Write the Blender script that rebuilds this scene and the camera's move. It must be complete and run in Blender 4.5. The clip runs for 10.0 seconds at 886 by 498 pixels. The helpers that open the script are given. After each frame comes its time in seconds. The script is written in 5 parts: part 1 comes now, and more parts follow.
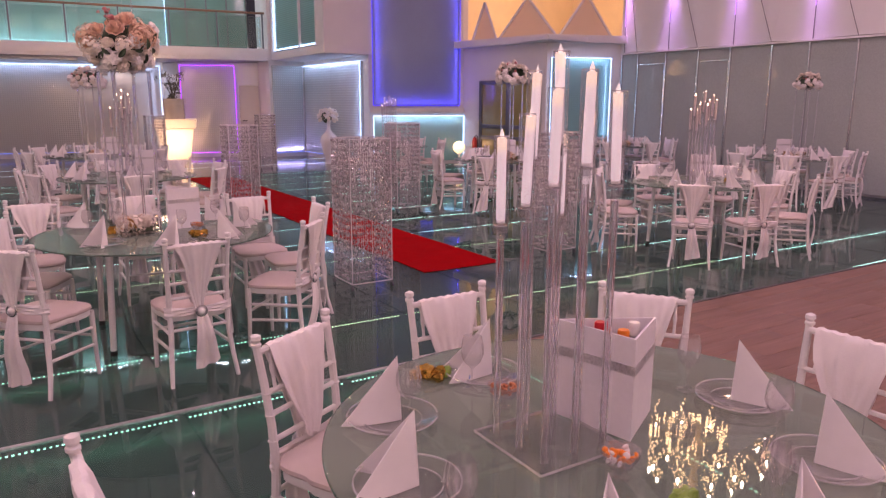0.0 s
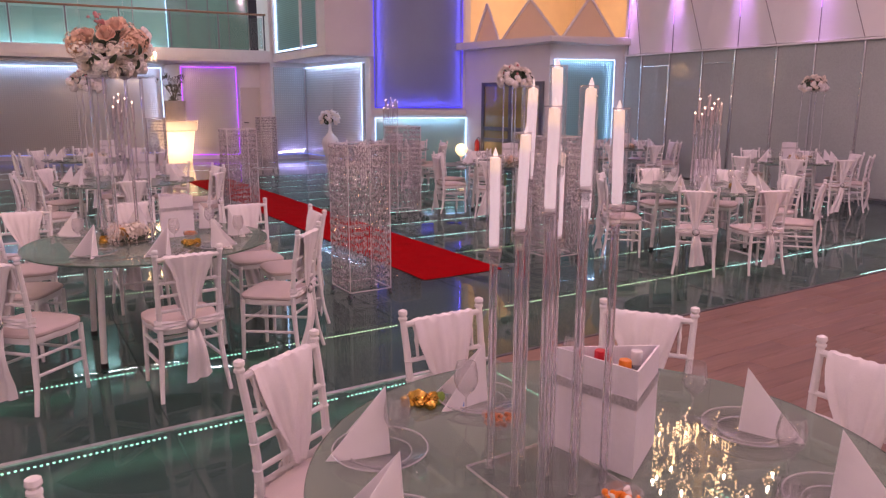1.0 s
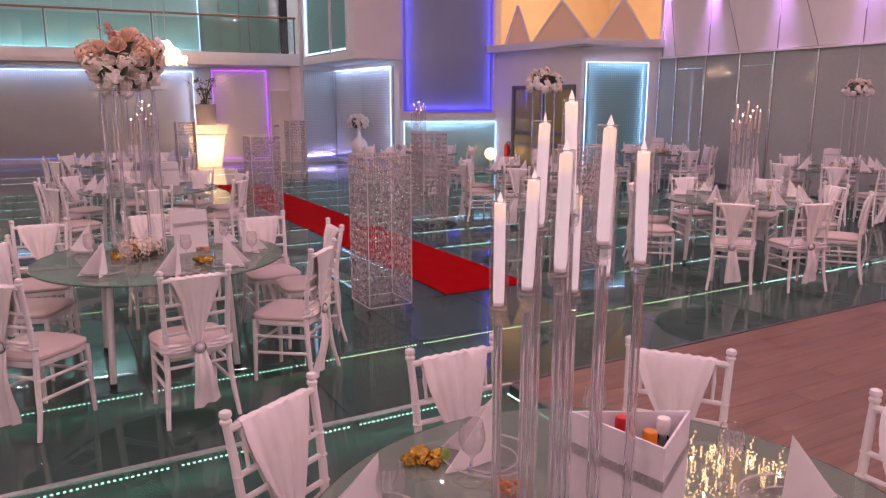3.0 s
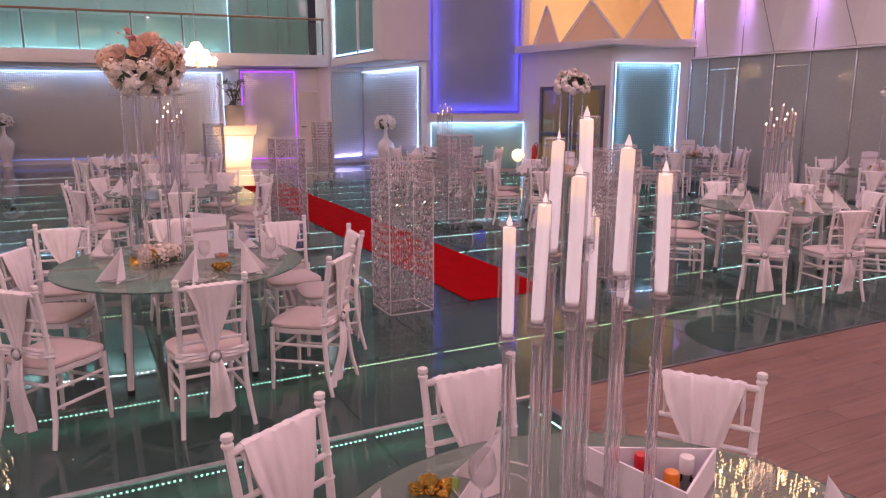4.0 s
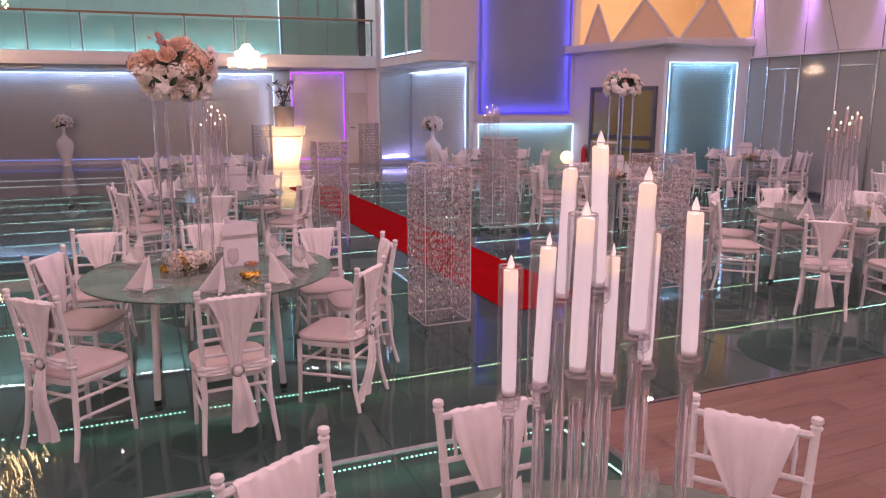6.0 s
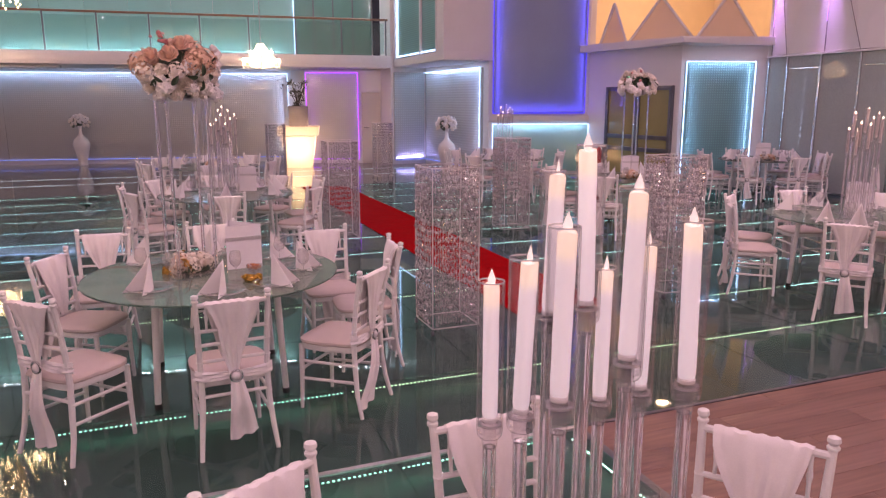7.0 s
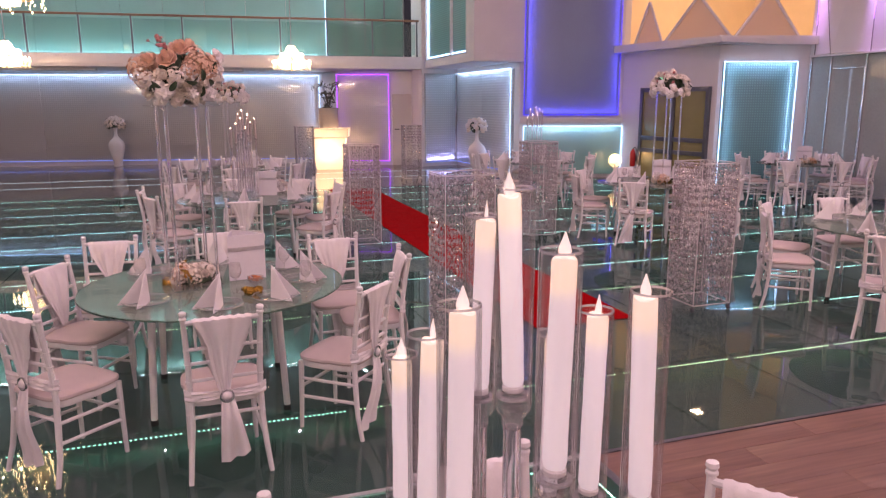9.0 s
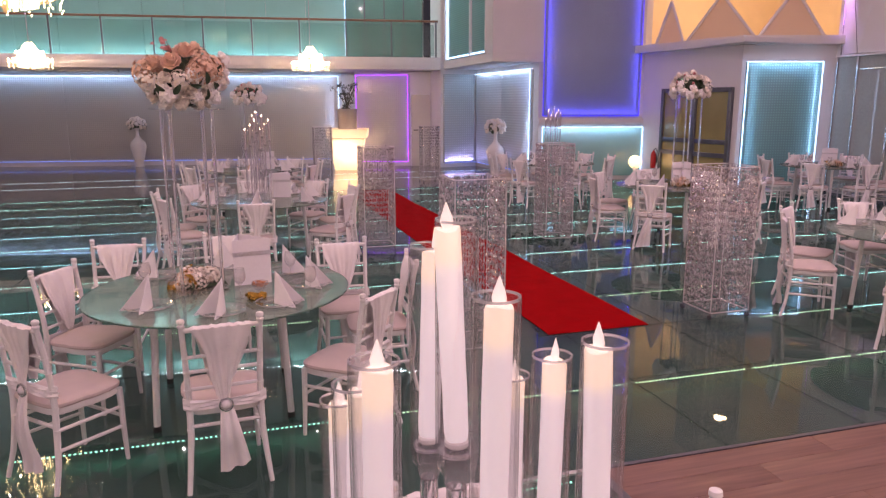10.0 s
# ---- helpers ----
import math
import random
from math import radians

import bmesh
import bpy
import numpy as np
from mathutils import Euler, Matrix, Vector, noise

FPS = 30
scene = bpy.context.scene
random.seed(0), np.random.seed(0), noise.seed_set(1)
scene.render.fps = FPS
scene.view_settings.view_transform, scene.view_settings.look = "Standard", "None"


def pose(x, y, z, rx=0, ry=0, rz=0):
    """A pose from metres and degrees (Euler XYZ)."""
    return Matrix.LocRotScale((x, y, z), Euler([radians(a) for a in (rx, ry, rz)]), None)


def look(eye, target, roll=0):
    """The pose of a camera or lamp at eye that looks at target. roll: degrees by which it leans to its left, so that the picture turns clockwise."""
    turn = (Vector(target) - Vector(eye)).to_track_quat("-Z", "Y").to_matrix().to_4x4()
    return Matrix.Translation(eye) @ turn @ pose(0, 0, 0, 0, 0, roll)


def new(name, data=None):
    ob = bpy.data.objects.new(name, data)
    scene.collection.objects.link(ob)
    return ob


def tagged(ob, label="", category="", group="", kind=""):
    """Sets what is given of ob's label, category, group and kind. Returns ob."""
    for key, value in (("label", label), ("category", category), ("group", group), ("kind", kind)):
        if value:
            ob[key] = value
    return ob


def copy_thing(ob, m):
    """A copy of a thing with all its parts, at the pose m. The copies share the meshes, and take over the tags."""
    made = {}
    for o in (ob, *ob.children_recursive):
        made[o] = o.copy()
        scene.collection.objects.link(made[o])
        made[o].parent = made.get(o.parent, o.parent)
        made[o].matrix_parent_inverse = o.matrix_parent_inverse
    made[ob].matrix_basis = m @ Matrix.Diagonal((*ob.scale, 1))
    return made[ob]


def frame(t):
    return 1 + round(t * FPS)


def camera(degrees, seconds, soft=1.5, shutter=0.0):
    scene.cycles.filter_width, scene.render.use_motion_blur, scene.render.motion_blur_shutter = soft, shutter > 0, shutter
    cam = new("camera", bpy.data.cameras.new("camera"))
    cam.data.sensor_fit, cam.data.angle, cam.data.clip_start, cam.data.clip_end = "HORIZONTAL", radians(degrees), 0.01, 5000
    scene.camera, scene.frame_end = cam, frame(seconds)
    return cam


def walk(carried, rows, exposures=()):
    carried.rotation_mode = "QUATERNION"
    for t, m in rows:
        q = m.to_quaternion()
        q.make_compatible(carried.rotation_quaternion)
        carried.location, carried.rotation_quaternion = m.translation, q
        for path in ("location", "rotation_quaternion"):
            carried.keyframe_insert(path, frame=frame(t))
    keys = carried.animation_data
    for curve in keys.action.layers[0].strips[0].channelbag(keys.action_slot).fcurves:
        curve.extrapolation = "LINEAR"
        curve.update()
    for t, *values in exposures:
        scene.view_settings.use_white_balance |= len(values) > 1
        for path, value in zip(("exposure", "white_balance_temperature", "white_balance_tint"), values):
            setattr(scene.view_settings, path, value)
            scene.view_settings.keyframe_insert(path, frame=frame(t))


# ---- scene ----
cam = camera(63.5, 10.0, soft=1.3)
METRES, EYE, TILT, LEAN, TURN = 1.35, 1.72, 0.0, 0.0, -31.8
ROWS = [
    (0.0, 0.0, 0.0, 0.0, 0.03, -11.62, -0.14),
    (0.5, 0.0124, 0.048, 0.0144, 0.15, -11.6, -0.14),
    (1.0, 0.0258, 0.0967, 0.0304, 0.3, -11.58, -0.13),
    (1.5, 0.0387, 0.1438, 0.0468, 0.6, -11.56, -0.11),
    (2.0, 0.0532, 0.19, 0.063, 1.08, -11.56, -0.08),
    (2.5, 0.0667, 0.2352, 0.0766, 1.84, -11.55, -0.06),
    (4.0, 0.111, 0.368, 0.1129, 5.11, -11.56, -0.03),
    (4.5, 0.1274, 0.4099, 0.124, 6.22, -11.56, -0.0),
    (5.0, 0.1429, 0.4503, 0.1334, 7.36, -11.56, 0.04),
    (5.5, 0.1574, 0.4916, 0.1406, 8.38, -11.57, 0.04),
    (7.0, 0.2076, 0.6223, 0.1391, 10.46, -11.6, 0.02),
    (7.5, 0.228, 0.6736, 0.1436, 11.2, -11.58, 0.08),
    (8.0, 0.2503, 0.7242, 0.1495, 11.94, -11.58, 0.08),
    (8.5, 0.2757, 0.7778, 0.1568, 12.66, -11.57, 0.1),
    (9.0, 0.2996, 0.8262, 0.1621, 13.35, -11.56, 0.11),
    (9.5, 0.3241, 0.8729, 0.1688, 14.21, -11.56, 0.1),
    (10.0, 0.3458, 0.9126, 0.176, 15.06, -11.55, 0.12),
]
walk(cam, [(t, pose(0, 0, EYE, TILT, LEAN, TURN) @ pose(METRES * x, METRES * y, METRES * z, 90 + pitch, roll, yaw)) for t, x, y, z, yaw, pitch, roll in ROWS],
     exposures=[(0.0, 0.0, 6520, 33), (5.0, 0.03, 6480, 32), (7.5, 0.06, 6440, 29), (10.0, 0.09, 6400, 23)])

# ---- world and large lights ----
world = bpy.data.worlds.new("world")
world.use_nodes = True
world.node_tree.nodes["Background"].inputs["Color"].default_value = (0.55, 0.5, 0.6, 1)
world.node_tree.nodes["Background"].inputs["Strength"].default_value = 0.05
scene.world = world


def area_lamp(name, m, power, color, sx, sy=None, shape="RECTANGLE", spread=180):
    data = bpy.data.lights.new(name, "AREA")
    data.shape, data.size, data.size_y = shape, sx, sy or sx
    data.energy, data.color, data.spread = power, color, radians(spread)
    ob = new(name, data)
    ob.matrix_world = m
    return ob


CEIL = 7.0
PINK = (1.0, 0.69, 0.765)
SPOTS = [(gx, gy) for gx in (-7.5, -4.0, -0.5, 3.0, 6.5, 10.0) for gy in (-4.5, -0.5, 3.5, 7.5, 11.5, 15.5, 19.5)]
for gx, gy in SPOTS:
    area_lamp("ceiling_spot", pose(gx, gy, CEIL - 0.035), (34 if gy < 6 else 22.5 if gy < 14 else 32 if gx < -3 else 11.5) * (0.7 if gx > 9 and gy > 8 else (2.0 if gx > 9 else 2.4) if gx > 6 and 3 < gy < 8 else 1.0), PINK, 0.032, shape="DISK")
# pale violet downlights along the seams of the folded wall, warm light in the gallery room, white light on the balcony
for y in (13.40, 12.05, 10.28, 8.49, 6.65, 4.85):
    area_lamp("seam_spot", look((13.55, y - 0.05, 4.75), (13.72, y - 0.13, 3.2)), 3.8, (0.68, 0.36, 1.0), 0.05, 0.05, spread=38)
area_lamp("gallery_lamp", pose(13.9, 16.6, 6.75), 135, (1.0, 0.60, 0.30), 0.3)


def strip_lamp(a, b, aim, power, color):
    """A long thin lamp from a to b, throwing its light on the panel at aim. Most follow an LED strip; the two high
    balcony ones are added.
    """
    a, b, aim = Vector(a), Vector(b), Vector(aim)
    u = (b - a).normalized()
    w = (a + b) / 2 - aim
    w = (w - u * w.dot(u)).normalized()
    m = Matrix((u, w.cross(u), w)).transposed().to_4x4()
    m.translation = (a + b) / 2
    area_lamp("strip_lamp", m, power, color, (b - a).length, 0.03)


COLD, BLUE, VIOLET = (0.45, 0.68, 1.0), (0.12, 0.10, 1.0), (0.42, 0.10, 1.0)
strip_lamp((-11.0, 27.18, 2.80), (4.5, 24.36, 2.80), (-3.2, 25.95, 1.9), 46, COLD)
strip_lamp((4.45, 24.37, 0.3), (4.45, 24.37, 2.7), (3.6, 24.72, 1.5), 4.5, COLD)
strip_lamp((5.1, 23.28, 2.80), (6.5, 22.76, 2.80), (5.85, 23.2, 1.9), 1.2, VIOLET)
strip_lamp((6.5, 22.76, 0.3), (6.5, 22.76, 2.7), (5.9, 23.15, 1.5), 1.2, VIOLET)
strip_lamp((5.1, 23.28, 0.3), (5.1, 23.28, 2.7), (5.7, 23.25, 1.5), 1.2, VIOLET)
strip_lamp((8.40, 22.0, 2.80), (8.50, 18.3, 2.80), (8.62, 20.1, 2.0), 11, COLD)
strip_lamp((8.52, 18.35, 0.3), (8.52, 18.35, 2.7), (8.68, 19.2, 1.5), 6, COLD)
strip_lamp((7.5, 21.95, 0.2), (8.45, 22.15, 0.2), (8.0, 22.12, 0.8), 7, (0.5, 0.45, 1.0))
strip_lamp((8.9, 17.74, 1.66), (11.1, 17.10, 1.66), (10.05, 17.55, 2.6), 5, BLUE)
strip_lamp((8.88, 17.76, 1.8), (8.88, 17.76, 5.9), (9.6, 17.68, 3.8), 7, BLUE)
strip_lamp((11.1, 17.10, 1.8), (11.1, 17.10, 5.9), (10.4, 17.40, 3.8), 7, BLUE)
strip_lamp((8.9, 17.74, 1.32), (11.1, 17.10, 1.32), (10.05, 17.55, 0.7), 5, COLD)
strip_lamp((11.95, 14.0, 2.78), (13.35, 13.58, 2.78), (12.6, 13.9, 1.9), 4, COLD)
strip_lamp((11.95, 14.0, 0.4), (11.95, 14.0, 2.7), (12.5, 13.95, 1.5), 3, COLD)
strip_lamp((13.35, 13.58, 0.4), (13.35, 13.58, 2.7), (12.9, 13.82, 1.5), 3, COLD)
strip_lamp((-10.0, 26.1, 3.38), (4.6, 24.2, 3.38), (-2.8, 25.4, 4.3), 42, (0.6, 0.9, 1.0))
# glow of the LED rows on the bed under the glass floor
GREEN = (0.25, 1.0, 0.62)
strip_lamp((-6.0, 3.94, -0.022), (2.7, 3.94, -0.022), (-1.7, 3.94, -1), 3.5, GREEN)
strip_lamp((-6.0, 5.05, -0.022), (1.5, 5.05, -0.022), (-2.2, 5.05, -1), 3.0, GREEN)
strip_lamp((1.5, 5.05, -0.022), (7.5, 5.05, -0.022), (4.5, 5.05, -1), 1.4, (0.62, 1.0, 0.45))
strip_lamp((2.79, -1.0, -0.022), (2.79, 3.85, -0.022), (2.79, 1.4, -1), 2.0, GREEN)
# added lamps near the ceiling, no LED strip here: they brighten partition and balcony glass
strip_lamp((5.1, 23.2, 6.8), (7.2, 22.5, 6.8), (6.2, 23.1, 4.8), 38, (0.78, 1.0, 0.97))
strip_lamp((-10.0, 26.0, 6.8), (4.5, 24.2, 6.8), (-2.8, 25.35, 4.8), 128, (0.78, 1.0, 0.97))


# ---- materials ----
def material(name):
    m = bpy.data.materials.new(name)
    m.use_nodes = True
    return m, m.node_tree.nodes, m.node_tree.links, m.node_tree.nodes["Principled BSDF"]


def surface(name, color, rough=0.5, metal=0.0, vary=0.08, scale=6.0, bump=0.0, bump_scale=60.0, spec=0.5, stretch=(1, 1, 1), island=0.0, coat=0.0):
    """A painted, woven or polished surface: colour varied at two scales, with fine relief."""
    m, n, l, b = material(name)
    co = n.new("ShaderNodeTexCoord")
    mp = n.new("ShaderNodeMapping")
    mp.inputs["Scale"].default_value = stretch
    l.new(co.outputs["Object"], mp.inputs["Vector"])
    big = n.new("ShaderNodeTexNoise")
    big.inputs["Scale"].default_value, big.inputs["Detail"].default_value = scale, 6
    fine = n.new("ShaderNodeTexNoise")
    fine.inputs["Scale"].default_value, fine.inputs["Detail"].default_value = bump_scale, 4
    l.new(mp.outputs["Vector"], big.inputs["Vector"])
    l.new(mp.outputs["Vector"], fine.inputs["Vector"])
    add = n.new("ShaderNodeMath")
    add.operation = "ADD"
    l.new(big.outputs["Fac"], add.inputs[0])
    l.new(fine.outputs["Fac"], add.inputs[1])
    source = add.outputs[0]
    if island:
        info = n.new("ShaderNodeObjectInfo")
        mix = n.new("ShaderNodeMath")
        mix.operation = "MULTIPLY_ADD"
        mix.inputs[1].default_value = island
        l.new(info.outputs["Random"], mix.inputs[0])
        l.new(source, mix.inputs[2])
        source = mix.outputs[0]
    rng = n.new("ShaderNodeMapRange")
    rng.inputs["From Min"].default_value, rng.inputs["From Max"].default_value = 0.6, 1.4 + island
    l.new(source, rng.inputs["Value"])
    mixc = n.new("ShaderNodeMix")
    mixc.data_type = "RGBA"
    mixc.inputs["A"].default_value = (*[c * (1 - vary) for c in color], 1)
    mixc.inputs["B"].default_value = (*[min(1, c * (1 + vary)) for c in color], 1)
    l.new(rng.outputs["Result"], mixc.inputs["Factor"])
    l.new(mixc.outputs["Result"], b.inputs["Base Color"])
    b.inputs["Roughness"].default_value, b.inputs["Metallic"].default_value = rough, metal
    b.inputs["Specular IOR Level"].default_value = spec
    b.inputs["Coat Weight"].default_value = coat
    b.inputs["Coat Roughness"].default_value = 0.015
    if bump:
        bp = n.new("ShaderNodeBump")
        bp.inputs["Strength"].default_value, bp.inputs["Distance"].default_value = bump, 0.004
        l.new(fine.outputs["Fac"], bp.inputs["Height"])
        l.new(bp.outputs["Normal"], b.inputs["Normal"])
    return m


def pane(name, tint, body=0.0, body_color=(0.4, 0.45, 0.43), rough=0.02, low=0.04, high=0.85, power=4.0, ripple=0.0):
    """Thin clear sheet: straight-through tinted light, gloss that grows towards grazing, and a little milky body."""
    m, n, l, b = material(name)
    n.remove(b)
    out = n["Material Output"]
    tr = n.new("ShaderNodeBsdfTransparent")
    tr.inputs["Color"].default_value = (*tint, 1)
    df = n.new("ShaderNodeBsdfDiffuse")
    df.inputs["Color"].default_value = (*body_color, 1)
    gl = n.new("ShaderNodeBsdfGlossy")
    lw = n.new("ShaderNodeLayerWeight")
    lw.inputs["Blend"].default_value = 0.5
    pw, ml = n.new("ShaderNodeMath"), n.new("ShaderNodeMath")
    pw.operation, ml.operation = "POWER", "MULTIPLY_ADD"
    pw.inputs[1].default_value = power
    ml.inputs[1].default_value, ml.inputs[2].default_value = high - low, low
    l.new(lw.outputs["Facing"], pw.inputs[0])
    l.new(pw.outputs[0], ml.inputs[0])
    m1, m2 = n.new("ShaderNodeMixShader"), n.new("ShaderNodeMixShader")
    m1.inputs[0].default_value = body
    l.new(tr.outputs[0], m1.inputs[1])
    l.new(df.outputs[0], m1.inputs[2])
    l.new(ml.outputs[0], m2.inputs[0])
    l.new(m1.outputs[0], m2.inputs[1])
    l.new(gl.outputs[0], m2.inputs[2])
    l.new(m2.outputs[0], out.inputs["Surface"])
    noise_tex = n.new("ShaderNodeTexNoise")
    noise_tex.inputs["Scale"].default_value = 3.0
    rr = n.new("ShaderNodeMapRange")
    rr.inputs["To Min"].default_value, rr.inputs["To Max"].default_value = rough * 0.5, rough * 1.8
    l.new(noise_tex.outputs["Fac"], rr.inputs["Value"])
    l.new(rr.outputs["Result"], gl.inputs["Roughness"])
    if ripple:
        bp = n.new("ShaderNodeBump")
        bp.inputs["Strength"].default_value, bp.inputs["Distance"].default_value = ripple, 0.01
        l.new(noise_tex.outputs["Fac"], bp.inputs["Height"])
        l.new(bp.outputs["Normal"], gl.inputs["Normal"])
    return m


def solid_glass(name, color=(1, 1, 1), rough=0.0, ior=1.48):
    m, n, l, b = material(name)
    b.inputs["Base Color"].default_value = (*color, 1)
    b.inputs["Transmission Weight"].default_value = 1.0
    b.inputs["Roughness"].default_value, b.inputs["IOR"].default_value = rough, ior
    return m


def acrylic(name, body, ior=1.42):
    """Clear acrylic that scatters a little of the room's light."""
    m = solid_glass(name, (0.97, 0.95, 0.98), 0.0, ior)
    n, l = m.node_tree.nodes, m.node_tree.links
    d, x = n.new("ShaderNodeBsdfDiffuse"), n.new("ShaderNodeMixShader")
    d.inputs["Color"].default_value, x.inputs[0].default_value = (0.92, 0.87, 0.91, 1), body
    l.new(n["Principled BSDF"].outputs[0], x.inputs[1])
    l.new(d.outputs[0], x.inputs[2])
    l.new(x.outputs[0], n["Material Output"].inputs["Surface"])
    return m


def glow(name, color, strength):
    m, n, l, b = material(name)
    b.inputs["Base Color"].default_value = (*color, 1)
    b.inputs["Emission Color"].default_value = (*color, 1)
    b.inputs["Emission Strength"].default_value = strength
    return m


def woven_panel(name, color, pitch, rough=0.25, metal=0.4, low=0.84, high=1.10):
    """Panel with a fine woven grid relief behind glass: rows and columns at the given pitch."""
    m, n, l, b = material(name)
    co = n.new("ShaderNodeTexCoord")
    waves = []
    for axis in ("X", "Z"):
        w = n.new("ShaderNodeTexWave")
        w.wave_type, w.bands_direction = "BANDS", axis
        w.inputs["Scale"].default_value = 0.314 / pitch
        l.new(co.outputs["Object"], w.inputs["Vector"])
        waves.append(w)
    mx = n.new("ShaderNodeMath")
    mx.operation = "MULTIPLY"
    l.new(waves[0].outputs["Fac"], mx.inputs[0])
    l.new(waves[1].outputs["Fac"], mx.inputs[1])
    cloud = n.new("ShaderNodeTexNoise")
    cloud.inputs["Scale"].default_value = 0.7
    l.new(co.outputs["Object"], cloud.inputs["Vector"])
    ad = n.new("ShaderNodeMath")
    ad.operation = "MULTIPLY_ADD"
    ad.inputs[1].default_value = 0.5
    l.new(cloud.outputs["Fac"], ad.inputs[0])
    l.new(mx.outputs[0], ad.inputs[2])
    mixc = n.new("ShaderNodeMix")
    mixc.data_type = "RGBA"
    mixc.inputs["A"].default_value = (*[c * low for c in color], 1)
    mixc.inputs["B"].default_value = (*[c * high for c in color], 1)
    l.new(ad.outputs[0], mixc.inputs["Factor"])
    l.new(mixc.outputs["Result"], b.inputs["Base Color"])
    bp = n.new("ShaderNodeBump")
    bp.inputs["Strength"].default_value, bp.inputs["Distance"].default_value = 0.5, 0.01
    l.new(mx.outputs[0], bp.inputs["Height"])
    l.new(bp.outputs["Normal"], b.inputs["Normal"])
    b.inputs["Roughness"].default_value, b.inputs["Metallic"].default_value = rough, metal
    b.inputs["Coat Weight"].default_value, b.inputs["Coat Roughness"].default_value = 1.0, 0.015
    return m


def translucent(name, color):
    m, n, l, b = material(name)
    n.remove(b)
    d, t, x = n.new("ShaderNodeBsdfDiffuse"), n.new("ShaderNodeBsdfTranslucent"), n.new("ShaderNodeMixShader")
    tex, mixc = n.new("ShaderNodeTexNoise"), n.new("ShaderNodeMix")
    tex.inputs["Scale"].default_value = 2.0
    mixc.data_type = "RGBA"
    mixc.inputs["A"].default_value, mixc.inputs["B"].default_value = (*[c * 0.92 for c in color], 1), (*color, 1)
    l.new(tex.outputs["Fac"], mixc.inputs["Factor"])
    l.new(mixc.outputs["Result"], d.inputs["Color"]), l.new(mixc.outputs["Result"], t.inputs["Color"])
    x.inputs[0].default_value = 0.5
    l.new(d.outputs[0], x.inputs[1]), l.new(t.outputs[0], x.inputs[2])
    l.new(x.outputs[0], n["Material Output"].inputs["Surface"])
    return m


def plank_wood(name):
    m, n, l, b = material(name)
    co = n.new("ShaderNodeTexCoord")
    info = n.new("ShaderNodeObjectInfo")
    mp = n.new("ShaderNodeMapping")
    mp.inputs["Scale"].default_value = (1.2, 22, 22)
    l.new(co.outputs["Object"], mp.inputs["Vector"])
    shift = n.new("ShaderNodeVectorMath")
    shift.operation = "MULTIPLY_ADD"
    shift.inputs[1].default_value = (40, 40, 40)
    l.new(info.outputs["Random"], shift.inputs[0])
    l.new(mp.outputs["Vector"], shift.inputs[2])
    grain = n.new("ShaderNodeTexNoise")
    grain.inputs["Scale"].default_value, grain.inputs["Detail"].default_value = 1.6, 8
    l.new(shift.outputs[0], grain.inputs["Vector"])
    ad = n.new("ShaderNodeMath")
    ad.operation = "MULTIPLY_ADD"
    ad.inputs[1].default_value = 0.11
    l.new(info.outputs["Random"], ad.inputs[0])
    l.new(grain.outputs["Fac"], ad.inputs[2])
    ramp = n.new("ShaderNodeValToRGB")
    ramp.color_ramp.elements[0].position, ramp.color_ramp.elements[0].color = 0.35, (0.155, 0.080, 0.062, 1)
    ramp.color_ramp.elements[1].position, ramp.color_ramp.elements[1].color = 1.0, (0.30, 0.165, 0.130, 1)
    l.new(ad.outputs[0], ramp.inputs["Fac"])
    l.new(ramp.outputs["Color"], b.inputs["Base Color"])
    b.inputs["Roughness"].default_value = 0.38
    bp = n.new("ShaderNodeBump")
    bp.inputs["Strength"].default_value, bp.inputs["Distance"].default_value = 0.15, 0.002
    l.new(grain.outputs["Fac"], bp.inputs["Height"])
    l.new(bp.outputs["Normal"], b.inputs["Normal"])
    return m


WHITE_PAINT = surface("white chair lacquer", (0.80, 0.78, 0.78), 0.28, vary=0.05, scale=9, bump=0.05)
WALL_WHITE = surface("white plaster", (0.78, 0.76, 0.76), 0.6, vary=0.05, scale=1.5, bump=0.1, bump_scale=90)
CEILING_WHITE = surface("ceiling plaster", (0.62, 0.60, 0.62), 0.7, vary=0.06, scale=0.8)
CUSHION = surface("white cushion fabric", (0.60, 0.51, 0.49), 0.8, vary=0.06, scale=12, bump=0.3, bump_scale=350)
CHIFFON = surface("white chiffon", (0.84, 0.80, 0.81), 0.7, vary=0.06, scale=14, bump=0.12, bump_scale=260)
NAPKIN = surface("white napkin linen", (0.84, 0.81, 0.83), 0.75, vary=0.04, scale=20, bump=0.3, bump_scale=500)
CARD = surface("white satin card", (0.80, 0.77, 0.82), 0.45, vary=0.04, scale=10)
GLITTER = surface("silver glitter band", (0.62, 0.60, 0.64), 0.3, metal=0.8, vary=0.35, scale=150, bump=1.0, bump_scale=400)
SILVER = surface("brushed silver", (0.72, 0.72, 0.74), 0.22, metal=1.0, vary=0.1, scale=30)
STEEL = surface("dark steel", (0.16, 0.16, 0.18), 0.35, metal=0.7, vary=0.15, scale=8)
BLACK = surface("black rubber", (0.02, 0.02, 0.02), 0.6)
PEARL = surface("crystal boss", (0.80, 0.76, 0.78), 0.08, vary=0.08, scale=90, coat=1.0)
TABLE_GLASS = pane("table glass", (0.62, 0.69, 0.64), 0.36, (0.37, 0.46, 0.39), 0.012, 0.055, 0.55, 3.4)
TABLE_EDGE = solid_glass("table glass edge", (0.35, 0.62, 0.55), 0.08)
